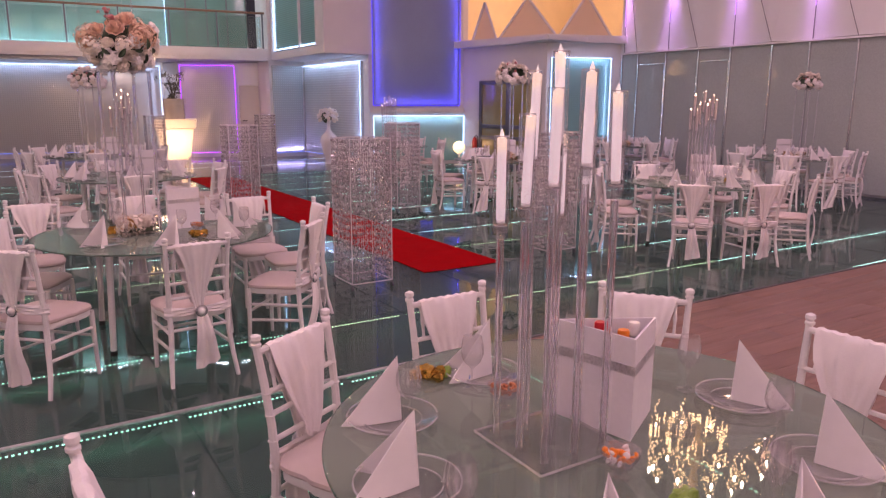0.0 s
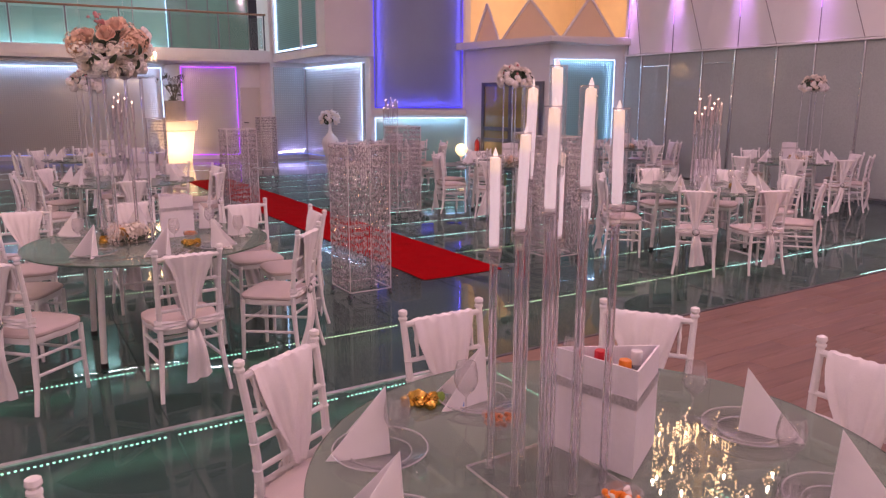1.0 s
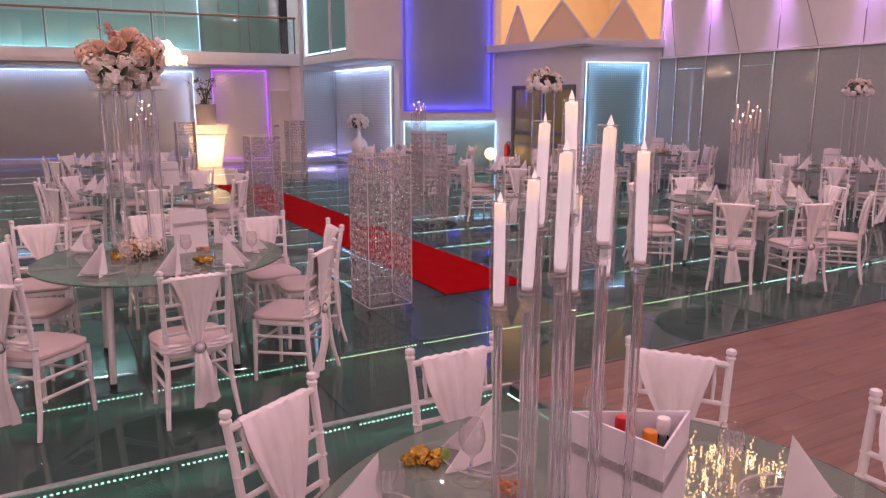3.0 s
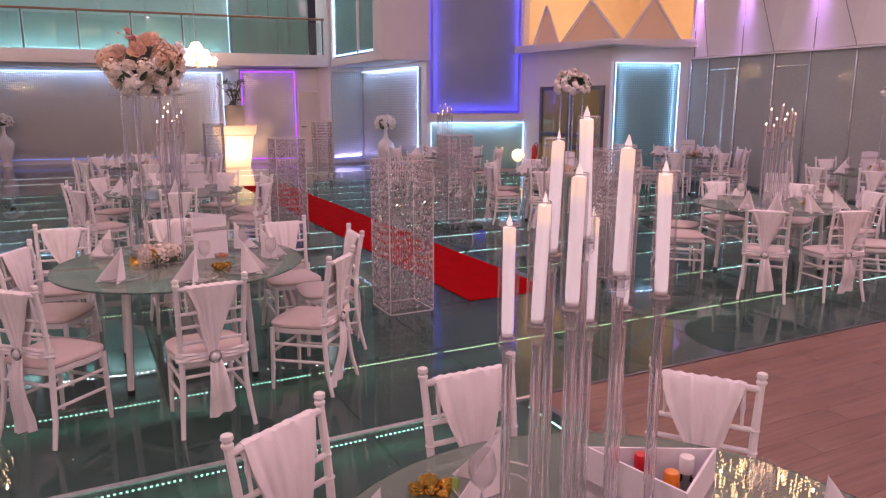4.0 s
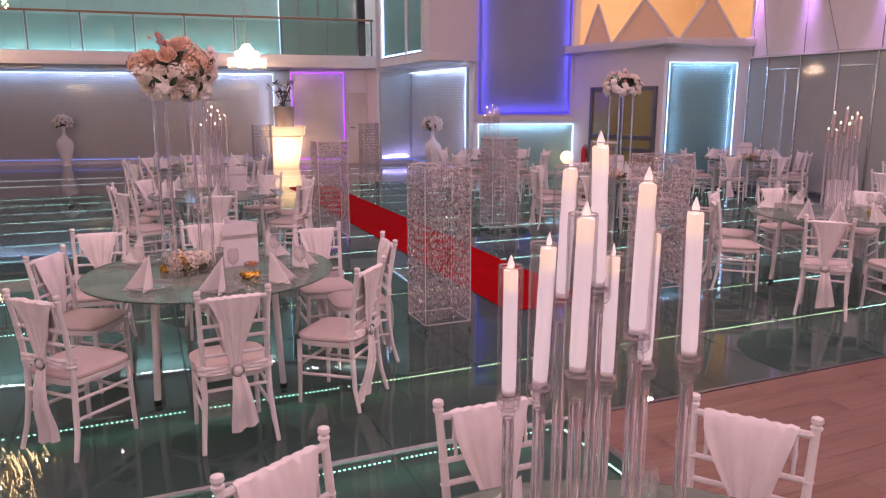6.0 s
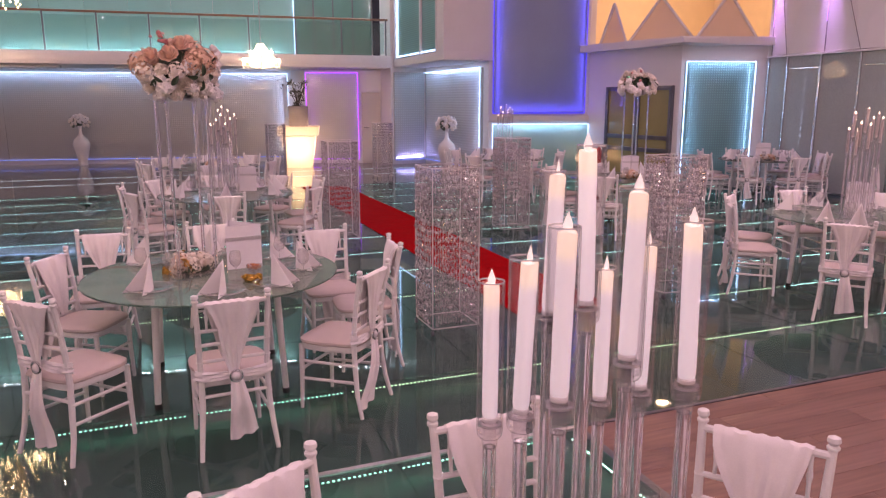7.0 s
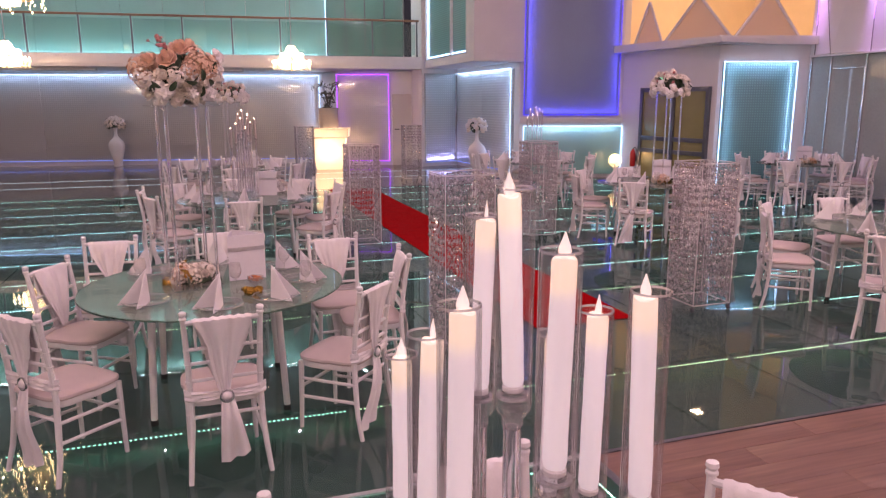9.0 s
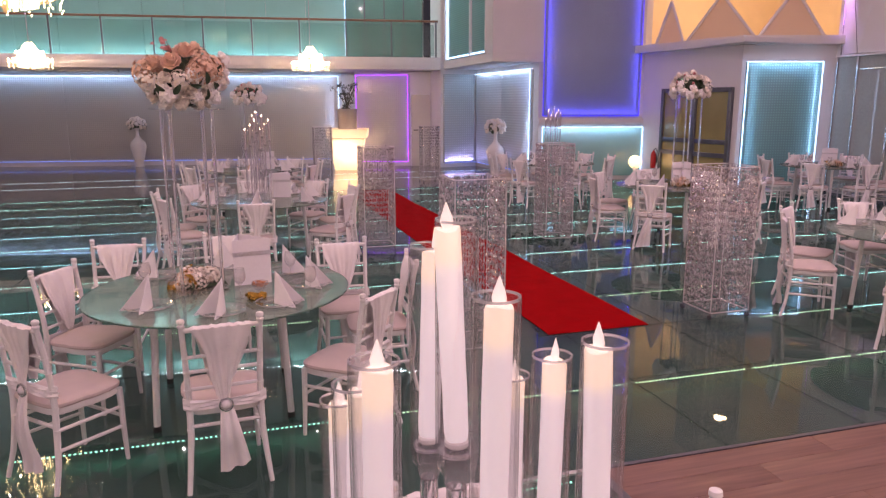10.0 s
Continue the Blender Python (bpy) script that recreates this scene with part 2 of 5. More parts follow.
FLOOR_GLASS = pane("floor glass", (0.70, 0.83, 0.80), 0.11, (0.19, 0.26, 0.25), 0.012, 0.04, 0.56, 3.8, ripple=0.015)
UNDER = surface("cavity bed", (0.105, 0.138, 0.13), 0.8, vary=0.3, scale=2.5)
DARK_FLOOR = surface("polished dark stone", (0.085, 0.095, 0.10), 0.10, vary=0.25, scale=0.9, spec=0.35)
WOOD = plank_wood("laminate planks")
CARPET = surface("red carpet pile", (0.33, 0.002, 0.003), 0.95, spec=0.05, vary=0.22, scale=5, bump=0.8, bump_scale=500)
ACRYLIC = acrylic("clear acrylic", 0.06)
ACRYLIC_CUP = pane("thick clear acrylic", (0.97, 0.96, 0.97), 0.12, (0.97, 0.94, 0.96), 0.06, 0.03, 0.6, 3.0)
ACRYLIC_SHEET = pane("clear acrylic sheet", (0.985, 0.98, 0.985), 0.012, (0.85, 0.80, 0.86), 0.01, 0.03, 0.6, 3.0)
CLEAR = pane("thin clear glass", (0.985, 0.98, 0.985), 0.016, (0.95, 0.90, 0.94), 0.03, 0.03, 0.95, 3.2)
# pale body carries the rim highlights of clear glass as colour
RIM_GLASS = pane("polished glass rim", (0.97, 0.96, 0.97), 0.38, (0.90, 0.87, 0.90), 0.02, 0.12, 0.9, 2.4)
GOBLET = pane("wine glass", (0.985, 0.98, 0.985), 0.05, (0.97, 0.94, 0.95), 0.03, 0.09, 0.60, 3.0)
BOWL_GLASS = pane("small glass bowl", (0.97, 0.96, 0.97), 0.10, (0.95, 0.92, 0.94), 0.04, 0.10, 0.7, 3.0)
# milky pale body puts the edge shine of clear acrylic into the colour
PLATE_EDGE = pane("lit acrylic edge", (0.97, 0.96, 0.97), 0.45, (0.92, 0.88, 0.91), 0.05, 0.15, 0.9, 2.4)
# unlit plastic tips, brightened by a little emission of their own
FLAME = glow("pale flame tip", (1.0, 0.90, 0.82), 0.42)
FLAME_FAR = glow("bright flame tip", (1.0, 0.70, 0.42), 15.0)
# white wax again, its colour greyed for the shade on the far candles
WAX_SHADED = surface("grey candle wax", (0.52, 0.46, 0.47), 0.45, vary=0.05, scale=10)


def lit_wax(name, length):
    """Wax of an LED candle: the lamp inside glows warm through the top; the shaft below has an even emission added to
    brighten it.
    """
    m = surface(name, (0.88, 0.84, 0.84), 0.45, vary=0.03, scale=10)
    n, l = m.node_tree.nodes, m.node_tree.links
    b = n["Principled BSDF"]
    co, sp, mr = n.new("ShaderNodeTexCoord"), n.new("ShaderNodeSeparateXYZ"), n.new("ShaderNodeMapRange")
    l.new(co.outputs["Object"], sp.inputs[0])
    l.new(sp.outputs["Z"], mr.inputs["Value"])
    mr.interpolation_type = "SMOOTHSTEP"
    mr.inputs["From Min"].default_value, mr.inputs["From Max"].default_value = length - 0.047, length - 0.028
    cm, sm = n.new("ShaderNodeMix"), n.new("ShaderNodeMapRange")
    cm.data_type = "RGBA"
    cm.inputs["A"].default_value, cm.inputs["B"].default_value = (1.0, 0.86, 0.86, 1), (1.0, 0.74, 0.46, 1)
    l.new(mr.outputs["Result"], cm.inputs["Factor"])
    # lower value: brightness put into the unlit shaft; upper value: the LED top
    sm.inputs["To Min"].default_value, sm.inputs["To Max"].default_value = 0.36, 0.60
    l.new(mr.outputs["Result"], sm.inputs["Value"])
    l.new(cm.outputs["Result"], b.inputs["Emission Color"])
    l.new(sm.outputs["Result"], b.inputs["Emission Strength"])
    return m


CRYSTAL = pane("cut crystal", (0.85, 0.82, 0.86), 0.62, (0.70, 0.65, 0.68), 0.05, 0.22, 0.9, 2.0)
isl, rng = CRYSTAL.node_tree.nodes.new("ShaderNodeNewGeometry"), CRYSTAL.node_tree.nodes.new("ShaderNodeMapRange")
rng.inputs["To Min"].default_value, rng.inputs["To Max"].default_value = 0.12, 0.95
CRYSTAL.node_tree.links.new(isl.outputs["Random Per Island"], rng.inputs["Value"])
CRYSTAL.node_tree.links.new(rng.outputs["Result"], next(x for x in CRYSTAL.node_tree.nodes if x.type == "MIX_SHADER").inputs[0])
PILLAR_WIRE = surface("silver painted wire", (0.62, 0.58, 0.60), 0.35, metal=0.3, vary=0.1, scale=30)
RAIL_WOOD = surface("handrail wood", (0.30, 0.16, 0.10), 0.35, vary=0.2, scale=6)
RAIL_GLASS = pane("railing glass", (0.84, 0.93, 0.91), 0.05, (0.4, 0.5, 0.48), 0.02, 0.05, 0.7, 3.0)
WALL_GLASS = surface("grey green wall glass", (0.385, 0.425, 0.405), 0.006, vary=0.22, scale=0.45, spec=0.22, coat=0.0)
TEAL_GLASS = surface("teal back painted glass", (0.32, 0.58, 0.54), 0.12, vary=0.1, scale=0.8, coat=1.0)
BLUE_GLASS = surface("blue grey display glass", (0.25, 0.31, 0.46), 0.35, vary=0.14, scale=0.8, coat=0.35)
WEAVE = woven_panel("woven metal panel", (0.50, 0.50, 0.49), 0.06, 0.3, 0.1, 0.92, 1.05)
WEAVE_GRID = woven_panel("open woven metal panel", (0.48, 0.53, 0.53), 0.07, 0.3, 0.1, 0.80, 1.16)
WEAVE_FINE = woven_panel("slatted panel", (0.17, 0.36, 0.36), 0.055, 0.3, 0.1, 0.82, 1.3)
LED_COLD = glow("cold white LED", (0.45, 0.72, 1.0), 3.0)
LED_BLUE = glow("blue LED", (0.06, 0.05, 1.0), 1.2)
LED_PURPLE = glow("purple LED", (0.42, 0.06, 1.0), 2.2)
LED_DIM = glow("dim blue LED", (0.25, 0.36, 1.0), 0.8)
LED_TEAL = glow("teal floor LED", (0.44, 1.0, 0.74), 3.8)
LED_LIME = glow("yellow green floor LED", (0.80, 1.0, 0.58), 3.6)
LED_WHITE = glow("pale cyan floor LED", (0.60, 1.0, 0.90), 8.0)
LED_SKY = glow("sky blue floor LED", (0.50, 0.90, 1.0), 9.0)
PETAL_PEACH = surface("peach rose petals", (0.84, 0.58, 0.45), 0.6, vary=0.22, scale=9)
PETAL_BLUSH = surface("blush hydrangea petals", (0.70, 0.46, 0.33), 0.65, vary=0.25, scale=16)
PETAL_CREAM = surface("cream petals", (0.82, 0.74, 0.66), 0.6, vary=0.12, scale=20)
PETAL_WHITE = surface("white petals", (0.84, 0.80, 0.79), 0.6, vary=0.08, scale=20)
PETAL_ROSE = surface("dusky rose buds", (0.55, 0.20, 0.20), 0.6, vary=0.25, scale=20)
LEAF = surface("dark leaves", (0.040, 0.068, 0.036), 0.5, vary=0.4, scale=15)
STEM = surface("brown stems", (0.10, 0.08, 0.05), 0.7, vary=0.3, scale=15)
GOLD = surface("gold foil", (0.62, 0.36, 0.07), 0.18, metal=1.0, vary=0.5, scale=45, bump=1.0, bump_scale=120)
NUTS = surface("roasted nuts", (0.50, 0.17, 0.06), 0.5, vary=0.4, scale=60)
RED_CAP = surface("red cap", (0.60, 0.01, 0.02), 0.35)
ORANGE_CAP = surface("orange cap", (0.80, 0.22, 0.01), 0.35)
BLUE_CAP = surface("blue wrapper", (0.05, 0.25, 0.65), 0.3)
LIME_WRAP = surface("green wrapper", (0.20, 0.32, 0.05), 0.3, vary=0.3, scale=40)
BOTTLE = solid_glass("bottle glass", (0.75, 0.80, 0.78), 0.0)
CERAMIC = surface("white ceramic", (0.82, 0.79, 0.79), 0.25, vary=0.05, scale=5)
POT_GREY = surface("warm grey pot", (0.42, 0.38, 0.36), 0.5, vary=0.1, scale=4)
DOOR_WHITE = surface("white door", (0.62, 0.57, 0.54), 0.5, vary=0.05, scale=2)
OCHRE = surface("ochre door glass", (0.30, 0.26, 0.10), 0.2, vary=0.2, scale=1.5, coat=1.0)
BULB = glow("chandelier bulb", (1.0, 0.74, 0.48), 300.0)
# crystal and arms emit by themselves, standing in for bulb light sparkling in them
BEAD_GLOW = glow("lit chandelier crystal", (1.0, 0.70, 0.34), 11.0)
ARM_GLOW = glow("chandelier glass arm", (0.62, 0.44, 0.22), 0.35)
PLANTER = translucent("planter plastic", (0.92, 0.86, 0.76))
SAIL = translucent("stretched cloth panel", (0.86, 0.76, 0.66))
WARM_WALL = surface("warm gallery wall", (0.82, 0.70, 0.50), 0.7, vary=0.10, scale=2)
RED_METAL = surface("red extinguisher", (0.55, 0.02, 0.02), 0.3)
SIGN_GREEN = glow("exit sign", (0.25, 0.9, 0.45), 1.2)
SPOT_GLASS = glow("downlight lens", (1.0, 0.85, 0.82), 12.0)


# ---- mesh helpers ----
def finish(name, bm, mat, smooth=True):
    bmesh.ops.recalc_face_normals(bm, faces=bm.faces[:])
    me = bpy.data.meshes.new(name)
    bm.to_mesh(me)
    bm.free()
    me.materials.append(mat)
    if smooth:
        me.shade_smooth()
        me.set_sharp_from_angle(angle=radians(38))
    return me


def part(name, bm, mat, parent, label="", smooth=True):
    me = bm if isinstance(bm, bpy.types.Mesh) else finish(name, bm, mat, smooth)
    ob = new(name, me)
    ob.parent = parent
    if label:
        ob["label"] = label
    return ob


def thing(name, m, label, category, group="", kind=""):
    ob = new(name)
    ob.empty_display_size = 0.1
    ob.matrix_world = m
    return tagged(ob, label, category, group, kind)


def solo(name, bm, mat, label, category, kind="", m=None, group="", smooth=True):
    ob = new(name, finish(name, bm, mat, smooth))
    if m is not None:
        ob.matrix_world = m
    return tagged(ob, label, category, group, kind)


def slab(bm, x0, y0, z0, x1, y1, z1, bevel=0.0):
    v = bmesh.ops.create_cube(bm, size=1, matrix=Matrix.Translation(((x0 + x1) / 2, (y0 + y1) / 2, (z0 + z1) / 2)) @ Matrix.Diagonal((abs(x1 - x0), abs(y1 - y0), abs(z1 - z0), 1)))["verts"]
    if bevel:
        e = list({e for w in v for e in w.link_edges})
        bmesh.ops.bevel(bm, geom=e, offset=bevel, segments=2, affect="EDGES", profile=0.7)
    return bm


def box(x0, y0, z0, x1, y1, z1, bevel=0.0):
    return slab(bmesh.new(), x0, y0, z0, x1, y1, z1, bevel)


def rod(bm, p0, p1, r0, r1=None, n=10):
    p0, p1 = Vector(p0), Vector(p1)
    d = p1 - p0
    m = Matrix.Translation((p0 + p1) / 2) @ d.to_track_quat("Z", "Y").to_matrix().to_4x4()
    bmesh.ops.create_cone(bm, cap_ends=True, segments=n, radius1=r0, radius2=r0 if r1 is None else r1, depth=d.length, matrix=m)
    return bm


def lathe(bm, profile, n=24, at=(0, 0, 0), close=True):
    rings = []
    for r, z in profile:
        rings.append([bm.verts.new((at[0] + max(r, 1e-4) * math.cos(2 * math.pi * i / n), at[1] + max(r, 1e-4) * math.sin(2 * math.pi * i / n), at[2] + z)) for i in range(n)])
    for a, b in zip(rings, rings[1:]):
        for i in range(n):
            bm.faces.new((a[i], a[(i + 1) % n], b[(i + 1) % n], b[i]))
    if close:
        bm.faces.new(rings[0][::-1])
        bm.faces.new(rings[-1])
    return bm


def sweep(bm, points, radii, n=8):
    pts = [Vector(p) for p in points]
    rings = []
    for i, p in enumerate(pts):
        d = (pts[min(i + 1, len(pts) - 1)] - pts[max(i - 1, 0)]).normalized()
        a = d.orthogonal().normalized() if abs(d.z) < 0.9 else (Vector((1, 0, 0)) - d * d.x).normalized()
        b = d.cross(a)
        rings.append([bm.verts.new(p + (a * math.cos(2 * math.pi * k / n) + b * math.sin(2 * math.pi * k / n)) * radii[i]) for k in range(n)])
    for u, w in zip(rings, rings[1:]):
        for k in range(n):
            bm.faces.new((u[k], u[(k + 1) % n], w[(k + 1) % n], w[k]))
    bm.faces.new(rings[0][::-1])
    bm.faces.new(rings[-1])
    return bm


def sheet(bm, grid, thick=0.003):
    """A cloth-like shell: rows of points, given a back at the thickness."""
    rows, cols = len(grid), len(grid[0])
    P = [[Vector(p) for p in r] for r in grid]
    N = []
    for i in range(rows):
        N.append([])
        for j in range(cols):
            u = P[min(i + 1, rows - 1)][j] - P[max(i - 1, 0)][j]
            v = P[i][min(j + 1, cols - 1)] - P[i][max(j - 1, 0)]
            N[i].append(u.cross(v).normalized() * thick)
    A = [[bm.verts.new(p) for p in r] for r in P]
    B = [[bm.verts.new(P[i][j] + N[i][j]) for j in range(cols)] for i in range(rows)]
    for i in range(rows - 1):
        for j in range(cols - 1):
            bm.faces.new((A[i][j], A[i][j + 1], A[i + 1][j + 1], A[i + 1][j]))
            bm.faces.new((B[i][j], B[i + 1][j], B[i + 1][j + 1], B[i][j + 1]))
    rim = [(i, 0) for i in range(rows)] + [(rows - 1, j) for j in range(1, cols)] + [(i, cols - 1) for i in range(rows - 2, -1, -1)] + [(0, j) for j in range(cols - 2, 0, -1)]
    for (a, b), (c, d) in zip(rim, rim[1:] + rim[:1]):
        bm.faces.new((A[a][b], A[c][d], B[c][d], B[a][b]))
    return bm


def torus(bm, R, r, m, n=20, k=6):
    rings = []
    for i in range(n):
        a = 2 * math.pi * i / n
        rings.append([bm.verts.new(m @ Vector(((R + r * math.cos(2 * math.pi * j / k)) * math.cos(a), (R + r * math.cos(2 * math.pi * j / k)) * math.sin(a), r * math.sin(2 * math.pi * j / k)))) for j in range(k)])
    for i in range(n):
        u, w = rings[i], rings[(i + 1) % n]
        for j in range(k):
            bm.faces.new((u[j], w[j], w[(j + 1) % k], u[(j + 1) % k]))
    return bm


def ball(bm, at, r, sub=1, squash=1.0):
    bmesh.ops.create_icosphere(bm, subdivisions=sub, radius=r, matrix=Matrix.Translation(at) @ Matrix.Diagonal((1, 1, squash, 1)))
    return bm


def wall_piece(name, p, q, z0, z1, thick, mat, label, kind="structure"):
    """An upright wall slab whose inner face runs from p to q on the plan; its thickness lies to the left of that line."""
    (x0, y0), (x1, y1) = p, q
    length = math.hypot(x1 - x0, y1 - y0)
    return solo(name, box(0, 0, z0, length, thick, z1), mat, label, "wall", kind, pose(x0, y0, 0, 0, 0, math.degrees(math.atan2(y1 - y0, x1 - x0))), smooth=False)

# ---- structure ----
def plan(p, q, z=0.0):
    (x0, y0), (x1, y1) = p, q
    return pose(x0, y0, z, 0, 0, math.degrees(math.atan2(y1 - y0, x1 - x0))), math.hypot(x1 - x0, y1 - y0)


def lit_panel(name, p, q, z0, z1, mat, led, edges, label, tiles=1, proud=0.07, a=0.0, b=0.0):
    """A wall panel on the line p-q, inset by a and b from its ends, with LED strips on the named edges."""
    m, length = plan(p, q)
    ob = thing(name, m, label, "wall panel", kind="structure")
    u0, u1 = a, length - b
    for i in range(tiles):
        w = (u1 - u0) / tiles
        part("panel", box(u0 + w * i + 0.004, -proud, z0, u0 + w * (i + 1) - 0.004, -0.003, z1, 0.006), mat, ob)
    s, d = 0.009, proud + 0.05
    spots = {"top": (u0, z1 - s, u1, z1 + s), "bottom": (u0, z0 - s, u1, z0 + s), "left": (u0 - s, z0, u0 + s, z1), "right": (u1 - s, z0, u1 + s, z1)}
    for e in edges:
        x0, za, x1, zb = spots[e]
        part("led_strip", box(x0, -d, za, x1, -d + 0.012, zb), LED_DIM if e == "bottom" and led is LED_COLD and z0 < 1 else led, ob, "glowing LED strip", smooth=False)
    return ob


# back wall under the balcony, purple bay, door bay
BA, BB, BC, BD = (-12.0, 27.6), (4.75, 24.55), (5.0, 23.55), (6.62, 22.95)
BE, BF, BG = (7.25, 22.75), (7.35, 22.0), (8.6, 22.3)
BH, BI, BJ, BK = (8.75, 17.95), (11.3, 17.2), (11.82, 14.2), (13.75, 13.62)
wall_piece("wall_north", BA, BB, 0, CEIL, 0.25, WALL_WHITE, "white plaster wall behind the glass panels")
wall_piece("wall_recess_side", BB, BC, 0, 2.9, 0.2, WALL_WHITE, "white plaster return beside the purple panel")
wall_piece("wall_recess", BC, BE, 0, 2.9, 0.2, WALL_WHITE, "white plaster wall with a plain door")
wall_piece("wall_pier", BE, BF, 0, CEIL, 0.2, WALL_WHITE, "white plaster pier")
wall_piece("wall_alcove_back", BF, BG, 0, CEIL, 0.2, WALL_WHITE, "white wall at the back of the alcove")
wall_piece("wall_alcove_side", BG, BH, 0, CEIL, 0.2, WALL_WHITE, "white wall at the side of the alcove")
wall_piece("wall_display", BH, BI, 0, CEIL, 0.2, WALL_WHITE, "white wall carrying the tall blue panel")
wall_piece("wall_door", BI, BJ, 0, 3.3, 0.2, WALL_WHITE, "white wall with a dark framed double door")
wall_piece("wall_corner", BJ, BK, 0, 3.3, 0.2, WALL_WHITE, "white wall with a lit slatted panel")
wall_piece("wall_east", (13.75, 13.62), (13.75, -7.0), 0, CEIL, 0.25, WALL_WHITE, "white wall behind the glass panels")
wall_piece("wall_south", (13.75, -7.0), (-12.0, -7.0), 0, CEIL, 0.25, WALL_WHITE, "plain white wall")
wall_piece("wall_west", (-12.0, -7.0), (-12.0, 27.6), 0, CEIL, 0.25, WALL_WHITE, "plain white wall")
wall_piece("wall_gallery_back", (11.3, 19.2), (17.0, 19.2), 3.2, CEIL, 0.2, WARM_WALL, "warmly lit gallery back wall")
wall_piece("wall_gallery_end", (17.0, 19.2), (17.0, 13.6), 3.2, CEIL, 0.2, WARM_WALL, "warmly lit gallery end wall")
solo("wall_gallery_side", box(11.32, 17.25, 3.3, 11.5, 19.2, CEIL), WALL_WHITE, "white side wall of the gallery", "wall", "structure", smooth=False)
solo("wall_gallery_front", box(13.76, 13.45, 0, 17.0, 13.62, CEIL), WALL_WHITE, "white wall closing the gallery", "wall", "structure", smooth=False)
solo("floor_gallery", box(11.4, 13.66, 3.18, 17.0, 19.2, 3.28), WALL_WHITE, "gallery floor slab", "floor", "structure", smooth=False)
solo("ceiling", box(-12.3, -7.3, CEIL, 17.3, 28.5, CEIL + 0.2), CEILING_WHITE, "pale plaster ceiling", "ceiling", "structure", smooth=False)

# lit panels of the ground storey
lit_panel("panel_grey", BA, BB, 0.16, 2.80, WEAVE, LED_COLD, ("top", "bottom", "right"), "grey woven glass panel edged with cold LED light", 2, b=0.1)
lit_panel("panel_purple", BC, BD, 0.14, 2.80, WEAVE, LED_PURPLE, ("top", "right", "left", "bottom"), "grey woven panel edged with purple LED light", 1, a=0.06, b=0.05)
lit_panel("panel_alcove_back", BF, BG, 0.14, 2.80, WEAVE_GRID, LED_COLD, ("bottom",), "grey woven glass panel with a lit base", 1, a=0.08, b=0.12)
lit_panel("panel_alcove_side", BG, BH, 0.14, 2.80, WEAVE_GRID, LED_COLD, ("top", "right", "bottom"), "grey woven glass panel edged with cold LED light", 2, a=0.12, b=0.3)
lit_panel("panel_blue", BH, BI, 1.62, 6.0, BLUE_GLASS, LED_BLUE, ("bottom", "left", "right"), "tall blue grey glass panel edged with blue LED light", 1, a=0.1, b=0.12)
lit_panel("panel_teal", BH, BI, 0.1, 1.34, TEAL_GLASS, LED_COLD, ("top", "left", "right"), "low teal glass panel edged with cold LED light", 1, a=0.1)
lit_panel("panel_corner", BJ, BK, 0.1, 2.80, WEAVE_FINE, LED_COLD, ("top", "left", "right"), "teal slatted panel edged with cold LED light", 1, a=0.08, b=0.32)
solo("cornice", box(0, -0.14, 1.42, 2.66, 0, 1.56, 0.01), WALL_WHITE, "white moulding between blue and teal panels", "moulding", "structure", plan(BH, BI)[0])

# plain white door beside the purple panel
m, length = plan(BD, BE)
door = thing("door_1", m, "closed plain white door with a black lever handle", "door", kind="structure")
part("door_leaf", box(0.06, -0.05, 0.0, length - 0.02, -0.004, 2.2, 0.004), DOOR_WHITE, door)
part("door_frame", box(0.0, -0.07, 0.0, 0.055, -0.004, 2.27, 0.004), WALL_WHITE, door)
part("door_frame", box(length - 0.018, -0.07, 0.0, length - 0.002, -0.004, 2.27, 0.004), WALL_WHITE, door)
part("door_frame", box(0.058, -0.07, 2.206, length - 0.02, -0.004, 2.27, 0.004), WALL_WHITE, door)
# dark bar in the open joint, standing for the shade inside it
part("shadow_gap", box(0.0565, -0.052, 0.0, 0.0595, -0.004, 2.2055), STEEL, door, "dark strip for the shade in the gap beside the leaf", smooth=False)
handle = bmesh.new()
rod(handle, (0.13, -0.05, 1.12), (0.13, -0.10, 1.12), 0.016)
rod(handle, (0.13, -0.10, 1.12), (0.27, -0.10, 1.12), 0.014)
part("door_handle", handle, BLACK, door, "black lever handle")

# dark framed double door with ochre glass
m, length = plan(BI, BJ)
door = thing("door_2", m, "dark steel framed double door with ochre glass", "door", kind="structure")
D0, D1, DZ = 0.75, 2.90, 2.28
for x0, x1 in ((D0, D0 + 0.09), ((D0 + D1) / 2 - 0.07, (D0 + D1) / 2 + 0.07), (D1 - 0.09, D1)):
    part("stile", box(x0, -0.09, 0, x1, -0.004, DZ, 0.005), STEEL, door)
for x0, x1 in ((D0 + 0.09, (D0 + D1) / 2 - 0.07), ((D0 + D1) / 2 + 0.07, D1 - 0.09)):
    for z in (0.0, 0.72, 1.02, DZ - 0.1):
        part("rail", box(x0, -0.085, z, x1, -0.004, z + 0.1, 0.004), STEEL, door)
    for z0, z1 in ((0.1, 0.72), (0.82, 1.02), (1.12, DZ - 0.1)):
        part("pane", box(x0, -0.05, z0, x1, -0.02, z1), OCHRE, door, smooth=False)
sign = thing("exit_sign", m, "small lit green exit sign above the door", "sign")
part("housing", box(1.45, -0.16, 2.34, 1.80, -0.006, 2.54, 0.008), CERAMIC, sign)
